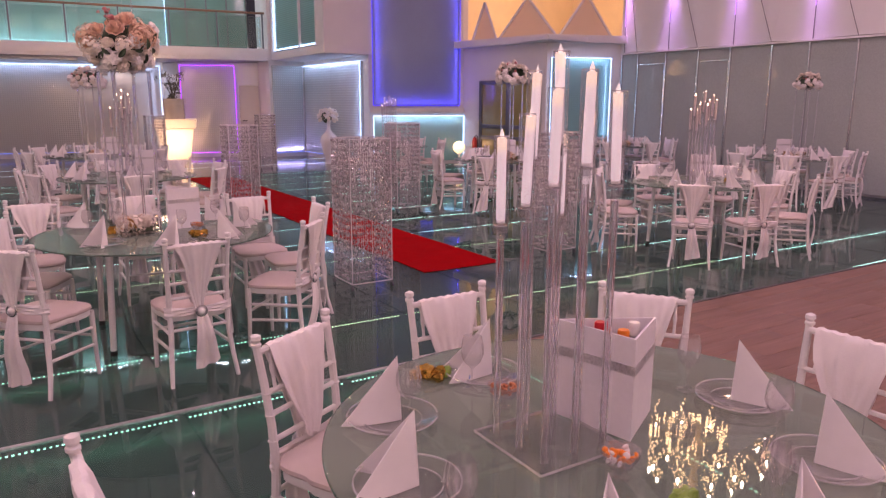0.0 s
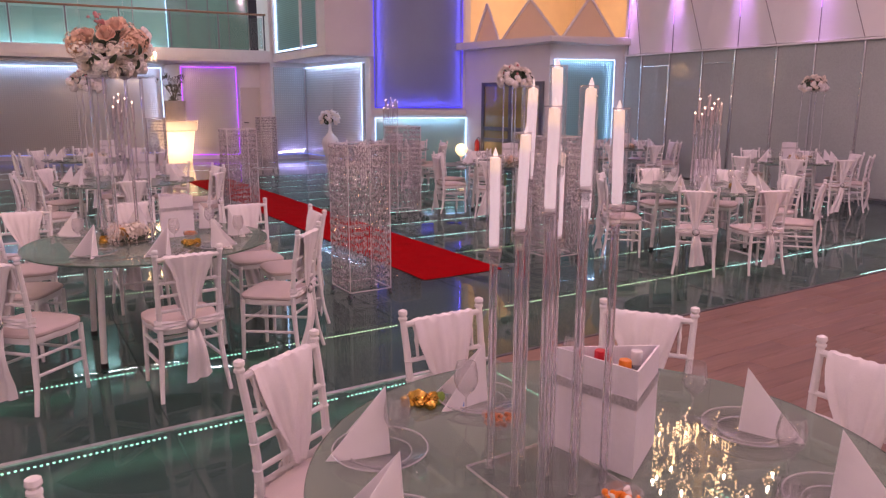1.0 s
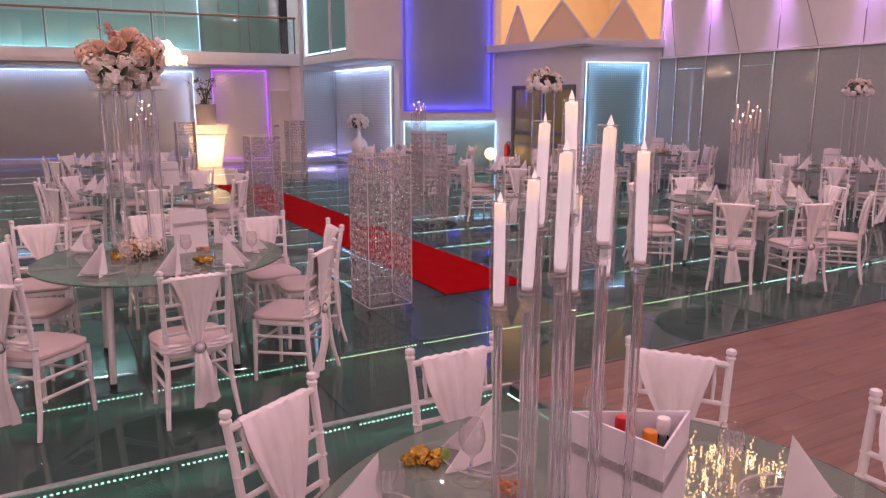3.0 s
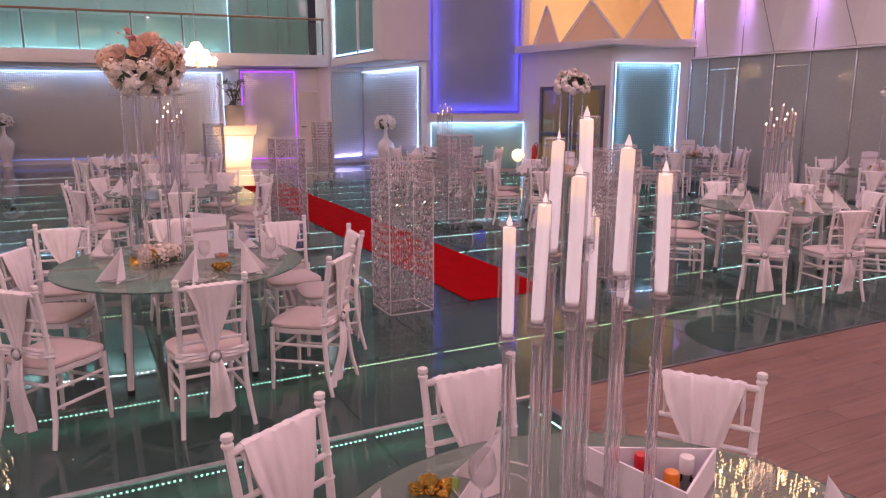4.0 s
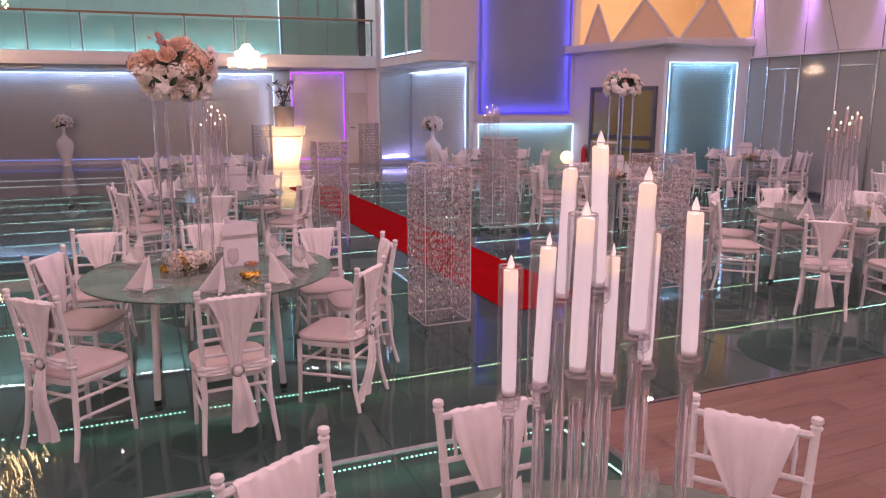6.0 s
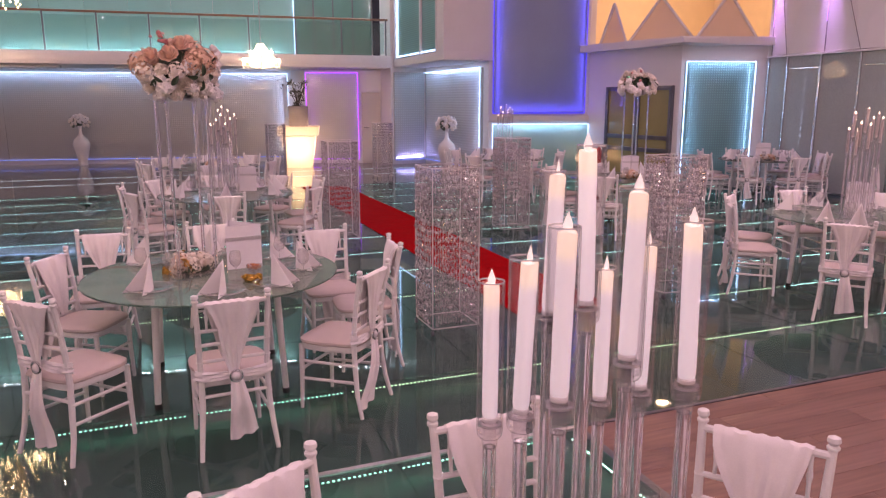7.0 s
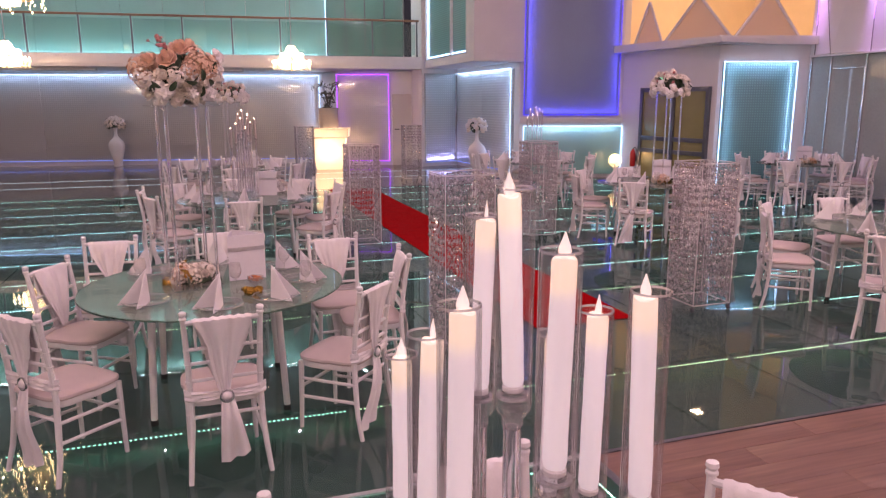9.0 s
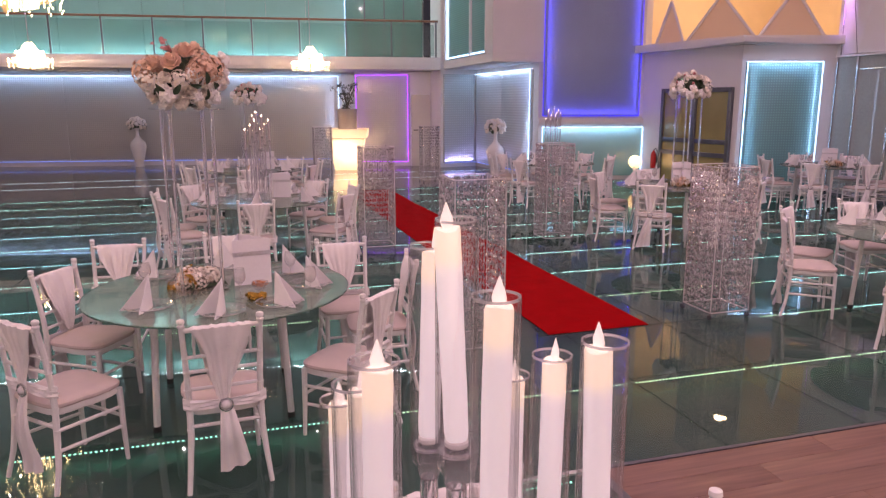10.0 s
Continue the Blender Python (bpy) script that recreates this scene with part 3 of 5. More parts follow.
part("face", box(1.47, -0.168, 2.36, 1.78, -0.161, 2.52), SIGN_GREEN, sign, "lit green face", smooth=False)

# gallery ledge with its zigzag parapet
ledge = thing("gallery_ledge", Matrix.Identity(4), "white projecting ledge under the gallery", "ledge", kind="structure")
for p, q, extra in ((BI, BJ, 0.22), (BJ, BK, 0.16)):
    m, length = plan(p, q)
    o = part("ledge_board", box(-0.1, -0.28, 3.16, length + extra, 0.2, 3.34, 0.01), WALL_WHITE, ledge)
    o.matrix_world = m
zig = thing("zigzag_parapet", Matrix.Identity(4), "pale triangular panels standing on the gallery ledge", "parapet", kind="structure")
for p, q, count in (((11.38, 16.72), (11.54, 15.82), 1), ((11.55, 15.75), (12.08, 14.12), 1), ((12.08, 14.12), (13.41, 13.72), 1)):
    m, length = plan(p, q)
    w = length / count
    for i in range(count):
        bm = bmesh.new()
        h = 0.95
        tri_pts = [(w * i + 0.01, 3.34), (w * (i + 1) - 0.01, 3.34), (w * (i + 0.5), 3.34 + h)]
        f = [bm.verts.new((x, -0.075, z)) for x, z in tri_pts]
        g = [bm.verts.new((x, -0.070, z)) for x, z in tri_pts]
        bm.faces.new(f), bm.faces.new(g[::-1])
        for k in range(3):
            bm.faces.new((f[k], f[(k + 1) % 3], g[(k + 1) % 3], g[k]))
        o = part("triangle_panel", bm, SAIL, zig, smooth=False)
        o.matrix_world = m
        for s in (0, 1):
            bm = bmesh.new()
            e0, e1 = (tri_pts[s], tri_pts[2])
            rod(bm, (e0[0], -0.105, e0[1]), (e1[0], -0.105, e1[1]), 0.036, n=6)
            o = part("edge_bar", bm, CERAMIC, zig)
            o.matrix_world = m

# east glass wall: panes between slim mullions, folded plaster above
MULL = [13.45, 12.92, 12.05, 11.12, 10.28, 9.30, 8.49, 7.55, 6.65, 5.75, 4.85, 3.95, 3.05, 2.15, 1.25]
glazing = thing("glass_wall", Matrix.Identity(4), "grey green glass wall panels between slim steel mullions", "wall panel", kind="structure")
for y0, y1 in zip(MULL, MULL[1:]):
    part("pane", box(13.66, y1 + 0.012, 0.05, 13.70, y0 - 0.012, 2.883), WALL_GLASS, glazing, smooth=False)
for y in MULL:
    part("mullion", box(13.62, y - 0.016, 0, 13.72, y + 0.016, 2.88, 0.004), SILVER, glazing)
for i in (1, 3):
    y0, y1 = MULL[i] - 0.05, MULL[i + 1] + 0.04
    part("door_rail", box(13.645, y1, 2.615, 13.659, y0, 2.630), SILVER, glazing, "slim silver door rail", smooth=False)
    part("door_rail", box(13.645, y1, 0.06, 13.659, y1 + 0.014, 2.615), SILVER, glazing, "slim silver door rail", smooth=False)
part("head_rail", box(13.60, 1.2, 2.885, 13.748, 13.5, 2.925, 0.005), CERAMIC, glazing, "white top rail")
solo("wall_east_low", box(13.68, -6.9, 0, 13.745, 1.2, 2.9), WALL_GLASS, "plain grey glass wall panels", "wall panel", "structure", smooth=False)
folds = thing("folded_wall", Matrix.Identity(4), "white folded triangular plaster facets above the glass wall", "wall", kind="structure")
SEAM = [13.45, 12.05, 10.28, 8.49, 6.65, 4.85, 3.05]
ODD = [12.92, 11.12, 9.30, 7.55, 5.75, 3.95]
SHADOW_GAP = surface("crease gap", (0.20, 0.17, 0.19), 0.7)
for a, mid, b in zip(SEAM, ODD, SEAM[1:]):
    peak, top, base = 5.35, 6.9, 2.935
    bm = bmesh.new()
    v = [bm.verts.new(c) for c in ((13.70, a - 0.012, base), (13.58, mid, base), (13.66, a - 0.02, peak), (13.74, a - 0.012, base), (13.74, mid, base))]
    bm.faces.new((v[0], v[1], v[2])), bm.faces.new((v[0], v[3], v[4], v[1]))
    part("facet", bm, WALL_WHITE, folds, smooth=False)
    bm = bmesh.new()
    v = [bm.verts.new(c) for c in ((13.58, mid - 0.008, base), (13.70, b + 0.012, base), (13.70, b + 0.012, top), (13.66, a - 0.03, top), (13.66, a - 0.028, peak), (13.74, mid, base), (13.74, b, base))]
    bm.faces.new((v[0], v[1], v[2])), bm.faces.new((v[0], v[2], v[3], v[4])), bm.faces.new((v[0], v[5], v[6], v[1]))
    part("facet", bm, WALL_WHITE, folds, smooth=False)
    bm = bmesh.new()
    rod(bm, (13.578, mid - 0.003, base), (13.658, a - 0.024, peak), 0.007, n=6)
    part("crease", bm, SHADOW_GAP, folds)
for a in SEAM[:-1]:
    part("seam", box(13.690, a - 0.006, 2.94, 13.705, a + 0.006, 6.8), SHADOW_GAP, folds, smooth=False)
    part("seam_light", box(13.676, a - 0.006, 3.55, 13.689, a + 0.006, 4.8), glow("violet seam light", (0.66, 0.42, 1.0), 0.8), folds, "violet light seam", smooth=False)

# balcony over the back wall
FA, FB = (-12.0, 23.75), (7.30, 21.85)
m, FL = plan(FA, FB)
balcony = thing("balcony", m, "white balcony slab with a clear glass railing and wooden handrail", "balcony", kind="structure")
part("slab", box(0, 0.0, 2.92, FL, 3.0, 3.27, 0.012), WALL_WHITE, balcony)
part("fascia_band", box(0, -0.02, 3.0, FL, -0.002, 3.2, 0.004), CERAMIC, balcony)
step = 1.32
for i in range(int(FL / step) + 1):
    x = FL - 0.12 - i * step
    if x < 0:
        break
    part("post", box(x - 0.02, 0.06, 3.2, x + 0.02, 0.11, 4.28, 0.004), STEEL, balcony)
    if x - step > 0:
        part("pane", box(x - step + 0.05, 0.075, 3.32, x - 0.05, 0.09, 4.20), RAIL_GLASS, balcony, smooth=False)
rail = bmesh.new()
rod(rail, (0, 0.085, 4.30), (FL - 0.06, 0.085, 4.30), 0.032)
part("handrail", rail, RAIL_WOOD, balcony, "brown wooden handrail")
# soffit lights along the wall under the balcony
for x0 in (3.0, 7.6, 11.6):
    o = solo("ceiling_light", box(x0, 0.7, 2.84, x0 + 2.6, 1.0, 2.92, 0.01), CERAMIC, "long white ceiling light box under the balcony", "ceiling light", m=m, group="soffit lights")
# upper glass wall behind the balcony
UA, UB = (-12.0, 26.6), (4.9, 24.4)
lit_panel("panel_balcony", UA, UB, 3.32, 6.9, TEAL_GLASS, LED_COLD, ("right",), "pale teal glass wall behind the balcony with lit edges", 14, proud=0.06)
mm, ul = plan(UB, (7.35, 24.0))
upper = thing("glass_partition", mm, "dark teal glass partition with steel mullions on the balcony", "partition", kind="structure")
for i in range(4):
    part("pane", box(ul / 4 * i + 0.02, -0.03, 3.3, ul / 4 * (i + 1) - 0.02, -0.01, 6.9), surface("dark teal glass", (0.16, 0.30, 0.26), 0.06, vary=0.2, scale=1, coat=1.0), upper, smooth=False)
    part("mullion", box(ul / 4 * i - 0.02, -0.06, 3.27, ul / 4 * i + 0.02, 0, 6.9), STEEL, upper)
wall_piece("wall_balcony_back", (-12.0, 26.7), (4.9, 24.5), 3.27, CEIL, 0.1, WALL_WHITE, "white wall behind the balcony glass")
wall_piece("wall_balcony_end", (4.9, 24.5), (7.4, 24.1), 3.27, CEIL, 0.1, WALL_WHITE, "white wall behind the glass partition")

# projecting upper room with a large lit window
bay = thing("projecting_bay", Matrix.Identity(4), "white projecting upper room with a large lit window", "bay window", kind="structure")
X0, Y0, Y1, Z0 = 7.45, 17.85, 22.2, 2.95
part("floor_slab", box(X0, Y0, Z0, 8.9, Y1, Z0 + 0.22, 0.01), WALL_WHITE, bay)
part("end_wall", box(X0, Y0, Z0 + 0.22, 8.9, Y0 + 0.12, 6.95), WALL_WHITE, bay, smooth=False)
part("corner_post", box(X0, Y0 + 0.12, Z0 + 0.22, X0 + 0.12, Y0 + 0.5, 6.95), WALL_WHITE, bay, smooth=False)
part("corner_post", box(X0, Y1 - 0.35, Z0 + 0.22, X0 + 0.12, Y1, 6.95), WALL_WHITE, bay, smooth=False)
win = part("window", box(X0 + 0.05, Y0 + 0.5, Z0 + 0.3, X0 + 0.07, Y1 - 0.35, 6.9), WEAVE_FINE, bay, "teal slatted window glass", smooth=False)
for y in (Y0 + 0.52, Y0 + 1.75, Y1 - 0.37):
    part("window_frame", box(X0 - 0.02, y - 0.035, Z0 + 0.22, X0 + 0.045, y + 0.035, 6.9, 0.004), CERAMIC, win)
for y in (Y0 + 0.62, Y1 - 0.47):
    part("led_strip", box(X0 + 0.02, y - 0.02, Z0 + 0.3, X0 + 0.045, y + 0.02, 6.8), LED_COLD, win, "glowing LED strip", smooth=False)
part("led_strip", box(X0 + 0.02, Y0 + 0.6, Z0 + 0.26, X0 + 0.045, Y1 - 0.45, Z0 + 0.3), LED_COLD, win, "glowing LED strip", smooth=False)

# recessed ceiling downlights, where the lamps stand
first = None
for gx, gy in SPOTS:
    if first is None:
        first = thing("downlight", pose(gx, gy, CEIL), "small round recessed ceiling downlight", "ceiling light", "ceiling downlights")
        part("trim_ring", torus(bmesh.new(), 0.034, 0.009, Matrix.Translation((0, 0, -0.008)), 24, 6), SILVER, first)
        part("lens", lathe(bmesh.new(), [(0.001, -0.004), (0.024, -0.004), (0.024, -0.001), (0.001, -0.001)], 20, close=False), SPOT_GLASS, first)
    else:
        copy_thing(first, pose(gx, gy, CEIL))

# ground: cavity bed, dark polished floor behind, glass panes, wood planks
YS, DY, XJ = 4.0, 1.09, 0.745
YN = YS + 12 * DY
WX = 2.88
solo("floor_bed", box(-12, -7, -0.16, 13.75, 28, -0.11), UNDER, "dark bed under the glass floor", "floor", "structure", smooth=False)
solo("floor_north", box(-12, YN + 0.02, -0.108, 13.75, 28, 0.0), DARK_FLOOR, "polished dark stone floor", "floor", "structure", smooth=False)
solo("floor_trim", box(-12, YS - 0.025, -0.012, WX, YS + 0.008, 0.006, 0.003), surface("satin aluminium", (0.62, 0.63, 0.64), 0.38, metal=0.75, vary=0.12, scale=30), "silver metal edge profile in the floor", "floor trim", "structure")
solo("floor_trim_wood", box(WX + 0.001, YS - 0.020, -0.012, 13.7, YS + 0.008, 0.004, 0.002), STEEL, "dark metal edge profile along the wood floor", "floor trim", "structure")
solo("floor_trim_side", box(WX - 0.03, -7, -0.10, WX + 0.02, YS - 0.03, 0.005, 0.003), STEEL, "dark metal edge profile beside the wood floor", "floor trim", "structure")

# ---- furniture ----
CHAIRS = []


def make_chair(variant):
    rnd = random.Random(10 + variant)
    ch = thing("banquet_chair", pose(0, 0, -50), "white lacquered banquet chair with a chiffon sash tied by a ring", "chair", "banquet chairs")
    for s in (-1, 1):
        bm = bmesh.new()
        pts = [(s * 0.206, -0.252, 0.0), (s * 0.192, -0.216, 0.14), (s * 0.178, -0.197, 0.30), (s * 0.176, -0.190, 0.45), (s * 0.178, -0.200, 0.60), (s * 0.183, -0.222, 0.76), (s * 0.188, -0.245, 0.885)]
        sweep(bm, pts, [0.013, 0.015, 0.017, 0.017, 0.0155, 0.015, 0.014], 9)
        for z, y in ((0.545, -0.196), (0.64, -0.204), (0.72, -0.216), (0.33, -0.195)):
            torus(bm, 0.0155, 0.004, Matrix.Translation((s * 0.180, y, z)), 9, 5)
        lathe(bm, [(0.010, 0.88), (0.019, 0.889), (0.019, 0.897), (0.013, 0.902), (0.020, 0.913), (0.018, 0.926), (0.006, 0.932)], 10, (s * 0.188, -0.247, 0))
        part("back_post", bm, WHITE_PAINT, ch)
        bm = bmesh.new()
        sweep(bm, [(s * 0.187, 0.188, 0.0), (s * 0.181, 0.183, 0.22), (s * 0.178, 0.180, 0.425)], [0.012, 0.0155, 0.0175], 9)
        part("front_leg", bm, WHITE_PAINT, ch)
        for z0, z1 in ((0.20, 0.215), (0.315, 0.325)):
            bm = bmesh.new()
            rod(bm, (s * 0.180, 0.186, z0), (s * 0.180, -0.20, z1), 0.0105, n=8)
            part("stretcher", bm, WHITE_PAINT, ch)
    for y, z in ((0.185, 0.26), (-0.197, 0.345)):
        bm = bmesh.new()
        rod(bm, (-0.18, y, z), (0.18, y, z), 0.0105, n=8)
        part("stretcher", bm, WHITE_PAINT, ch)
    for z, y, r in ((0.868, -0.241, 0.0135), (0.72, -0.215, 0.0105), (0.64, -0.205, 0.0105), (0.545, -0.196, 0.0105)):
        bm = bmesh.new()
        rod(bm, (-0.184, y, z), (0.184, y, z), r, n=8)
        part("rung", bm, WHITE_PAINT, ch)
    for x in (-0.135, 0.135):
        bm = bmesh.new()
        sweep(bm, [(x, -0.216, 0.72), (x, -0.224, 0.77), (x, -0.228, 0.795), (x, -0.232, 0.82), (x, -0.240, 0.868)], [0.007, 0.007, 0.0105, 0.007, 0.007], 7)
        part("spindle", bm, WHITE_PAINT, ch)
    # seat frame and rounded pad
    def rounded(bm, hx, hy, levels, power=5):
        n, rings = 36, []
        for z, k in levels:
            ring = []
            for i in range(n):
                a = 2 * math.pi * i / n
                c, s_ = math.cos(a), math.sin(a)
                r = (abs(c) ** power + abs(s_) ** power) ** (-1 / power)
                ring.append(bm.verts.new((hx * k * r * c * (1.04 - 0.07 * (s_ < 0)), hy * k * r * s_, z)))
            rings.append(ring)
        for u, w in zip(rings, rings[1:]):
            for i in range(n):
                bm.faces.new((u[i], u[(i + 1) % n], w[(i + 1) % n], w[i]))
        bm.faces.new(rings[0][::-1]), bm.faces.new(rings[-1])
        return bm
    part("seat_frame", rounded(bmesh.new(), 0.195, 0.200, [(0.40, 0.98), (0.405, 1.0), (0.435, 1.0), (0.44, 0.98)]), WHITE_PAINT, ch)
    part("seat", rounded(bmesh.new(), 0.200, 0.204, [(0.438, 0.99), (0.448, 1.03), (0.462, 1.02), (0.474, 0.94), (0.481, 0.72), (0.484, 0.3)]), CUSHION, ch, "padded white fabric seat")
    # sash: over the top rail, gathered at the ring, hanging tail
    ring_z = (0.458, 0.530, 0.485)[variant]
    up = ring_z - 0.455
    ph = rnd.uniform(0, 6)
    grid = []
    cols = 33
    rows = [(0.50, 0.030, -0.172, 0.006), (0.56, 0.052, -0.174, 0.008), (0.62, 0.076, -0.180, 0.010), (0.69, 0.100, -0.186, 0.010), (0.76, 0.121, -0.196, 0.009), (0.82, 0.136, -0.208, 0.007), (0.86, 0.142, -0.220, 0.004), (0.884, 0.146, -0.230, 0.002), (0.889, 0.146, -0.243, 0.001), (0.880, 0.144, -0.260, 0.002), (0.82, 0.122, -0.256, 0.006), (0.74, 0.092, -0.243, 0.008), (0.66, 0.074, -0.235, 0.009), (0.58, 0.052, -0.230, 0.009), (0.51, 0.034, -0.226, 0.007), (0.455, 0.024, -0.226, 0.005)]
    rows = [(z + up * max(0, (0.88 - z) / 0.425), w, y, f) for z, w, y, f in rows]
    for z, w, y, f in rows:
        grid.append([(w * u + 0.010 * math.sin(14 * z + ph) * u * u, y - 0.75 * f * math.sin(7 * u + ph) - 0.3 * f * math.sin(19 * u + 2 * ph), z + 0.004 * math.sin(5 * u + ph) * (z < 0.8) - 0.006 * abs(math.sin(11 * u + ph)) * (z > 0.87)) for u in [2 * j / (cols - 1) - 1 for j in range(cols)]])
    grid = [[Vector(p) + Vector((0.3, 1.0, 0.3)) * 0.007 * noise.noise(Vector((p[0] * 30, p[1] * 30 + 9 * variant, p[2] * 14))) for p in r] for r in grid]
    sash = part("sash", sheet(bmesh.new(), grid), CHIFFON, ch, "gathered white chiffon sash")
    grid = []
    lean, end, flare = ((0.03, 0.10, 0.052), (-0.03, 0.06, 0.060), (-0.09, 0.05, 0.072))[variant]
    for i in range(11):
        k = i / 10
        z = ring_z + (end - ring_z) * k
        w = 0.026 + flare * k ** 0.8
        grid.append([(w * u + lean * k, -0.228 - 0.030 * math.sin(math.pi * min(1, k * 1.2)) - 0.011 * (0.3 + k) * math.sin(6.5 * u + ph + 1.3 * k), z + 0.02 * u * k) for u in [2 * j / (cols - 1) - 1 for j in range(cols)]])
    part("tail", sheet(bmesh.new(), grid), CHIFFON, sash)
    grid = []
    for i in range(6):
        v = i / 5 - 0.5
        row = []
        for j in range(25):
            u = 2 * j / 24 - 1
            w = 0.035 + 0.03 * abs(u)
            row.append((0.207 * u, -0.219 + 0.035 * max(0, abs(u) - 0.86) * 7 - 0.006 * math.sin(14 * v + 6 * abs(u)), ring_z + 0.002 + 1.0 * w * v + 0.006 * abs(u)))
        grid.append(row)
    part("sash_band", sheet(bmesh.new(), grid, 0.004), CHIFFON, sash)
    turn = Matrix.Translation((0, -0.243, ring_z)) @ Matrix.Rotation(radians(90), 4, "X")
    part("ring", torus(bmesh.new(), 0.032, 0.0065, turn, 22, 7), SILVER, sash, "silver ring buckle")
    part("boss", ball(bmesh.new(), (0, -0.238, ring_z), 0.026, 2), PEARL, sash, "pearly cloth boss")
    return ch


BASE_CHAIRS = [make_chair(v) for v in range(3)]


def table_at(name_label, cx, cy, turn=0.0):
    t = thing("round_table", pose(cx, cy, 0, 0, 0, turn), name_label, "table", "round tables")
    n, r = 96, 0.83
    bm = bmesh.new()
    lathe(bm, [(r - 0.004, 0.758), (r, 0.761), (r, 0.767), (r - 0.004, 0.770)], n)
    part("tabletop", bm, TABLE_GLASS, t, "round grey green glass top", smooth=False)
    bm = bmesh.new()
    lathe(bm, [(r + 0.0005, 0.7585), (r + 0.002, 0.764), (r + 0.0005, 0.7695)], n, close=False)
    part("glass_edge", bm, TABLE_EDGE, t, "green polished glass edge")
    for sx in (-1, 1):
        for sy in (-1, 1):
            bm = bmesh.new()
            rod(bm, (0.40 * sx, 0.40 * sy, 0.03), (0.37 * sx, 0.37 * sy, 0.735), 0.021, 0.023, 14)
            leg = part("leg", bm, WHITE_PAINT, t)
            bm = bmesh.new()
            rod(bm, (0.40 * sx, 0.40 * sy, 0.0), (0.40 * sx, 0.40 * sy, 0.035), 0.0235, 0.0235, 14)
            part("rubber_foot", bm, BLACK, leg)
    for a in (45, -45):
        bm = box(-0.53, -0.016, 0.722, 0.53, 0.016, 0.752, 0.004)
        bmesh.ops.rotate(bm, verts=bm.verts[:], cent=(0, 0, 0), matrix=Matrix.Rotation(radians(a), 3, "Z"))
        if a < 0:
            bmesh.ops.translate(bm, verts=bm.verts[:], vec=(0, 0, -0.031))
        part("cross_bar", bm, WHITE_PAINT, t)
    return t


def seat_ring(cx, cy, angles, r=0.985, seed=0):
    """Chairs round a table: by angle, or where they were pushed to as (x, y, turn, variant)."""
    rnd = random.Random(seed)
    for a in angles:
        if isinstance(a, tuple):
            CHAIRS.append(copy_thing(BASE_CHAIRS[a[3]], pose(a[0], a[1], 0, 0, 0, a[2])))
            continue
        rr = r + rnd.uniform(-0.015, 0.015)
        x, y = cx + rr * math.cos(radians(a)), cy + rr * math.sin(radians(a))
        CHAIRS.append(copy_thing(BASE_CHAIRS[rnd.randrange(3)], pose(x, y, 0, 0, 0, a + 90 + rnd.uniform(-4, 4))))


# ---- table settings ----
def make_napkin(v):
    bm = bmesh.new()
    h, d, w = 0.205, 0.165, 0.085
    n = 9
    for side in (-1, 1):
        grid = []
        for i in range(n):
            k = i / (n - 1)
            row = []
            for j in range(n):
                u = j / (n - 1)
                x = side * w * u * k
                y = 0.03 - (d * u) * k - 0.012 * (1 - k)
                z = h * (1 - k) + 0.004 * math.sin(4 * u + 3 * k) * k
                row.append((x + side * 0.008 * math.sin(math.pi * u) * k, y, max(0.0, z)))
            grid.append(row if side > 0 else row[::-1])
        sheet(bm, grid, 0.0035)
    return finish("napkin", bm, NAPKIN)


NAPKINS = [make_napkin(v) for v in range(2)]


def goblet_mesh():
    return finish("wine_glass", lathe(bmesh.new(), [(0.034, 0.0), (0.034, 0.002), (0.012, 0.006), (0.0035, 0.014), (0.0032, 0.075), (0.010, 0.084), (0.030, 0.104), (0.039, 0.130), (0.038, 0.155), (0.031, 0.190), (0.0300, 0.190), (0.0365, 0.155), (0.0372, 0.131), (0.029, 0.107), (0.009, 0.090), (0.001, 0.088)], 24, close=False), GOBLET)


def plate_meshes():
    a = finish("plate", lathe(bmesh.new(), [(0.001, 0.004), (0.080, 0.004), (0.090, 0.008), (0.118, 0.016), (0.135, 0.022), (0.138, 0.019), (0.118, 0.011), (0.092, 0.0), (0.001, 0.0)], 48, close=False), CLEAR)
    # pale rings paint the highlights along the plate's raised rim
    bm = bmesh.new()
    torus(bm, 0.137, 0.0030, Matrix.Translation((0, 0, 0.021)), 60, 5)
    torus(bm, 0.090, 0.0020, Matrix.Translation((0, 0, 0.009)), 48, 5)
    return a, finish("rim", bm, RIM_GLASS)


GOBLET_ME = goblet_mesh()
PLATE_ME, RIM_ME = plate_meshes()
ZT = 0.7705


def glass_plate(x, y):
    p = thing("plate", pose(x, y, ZT), "clear glass charger plate with a raised rim", "plate", "plates")
    part("dish", PLATE_ME, None, p)
    part("rim", RIM_ME, None, p)


def goblet(x, y):
    o = new("wine_glass", GOBLET_ME)
    o.matrix_world = pose(x, y, ZT)
    tagged(o, "empty clear wine glass standing on the table", "glass", "wine glasses")


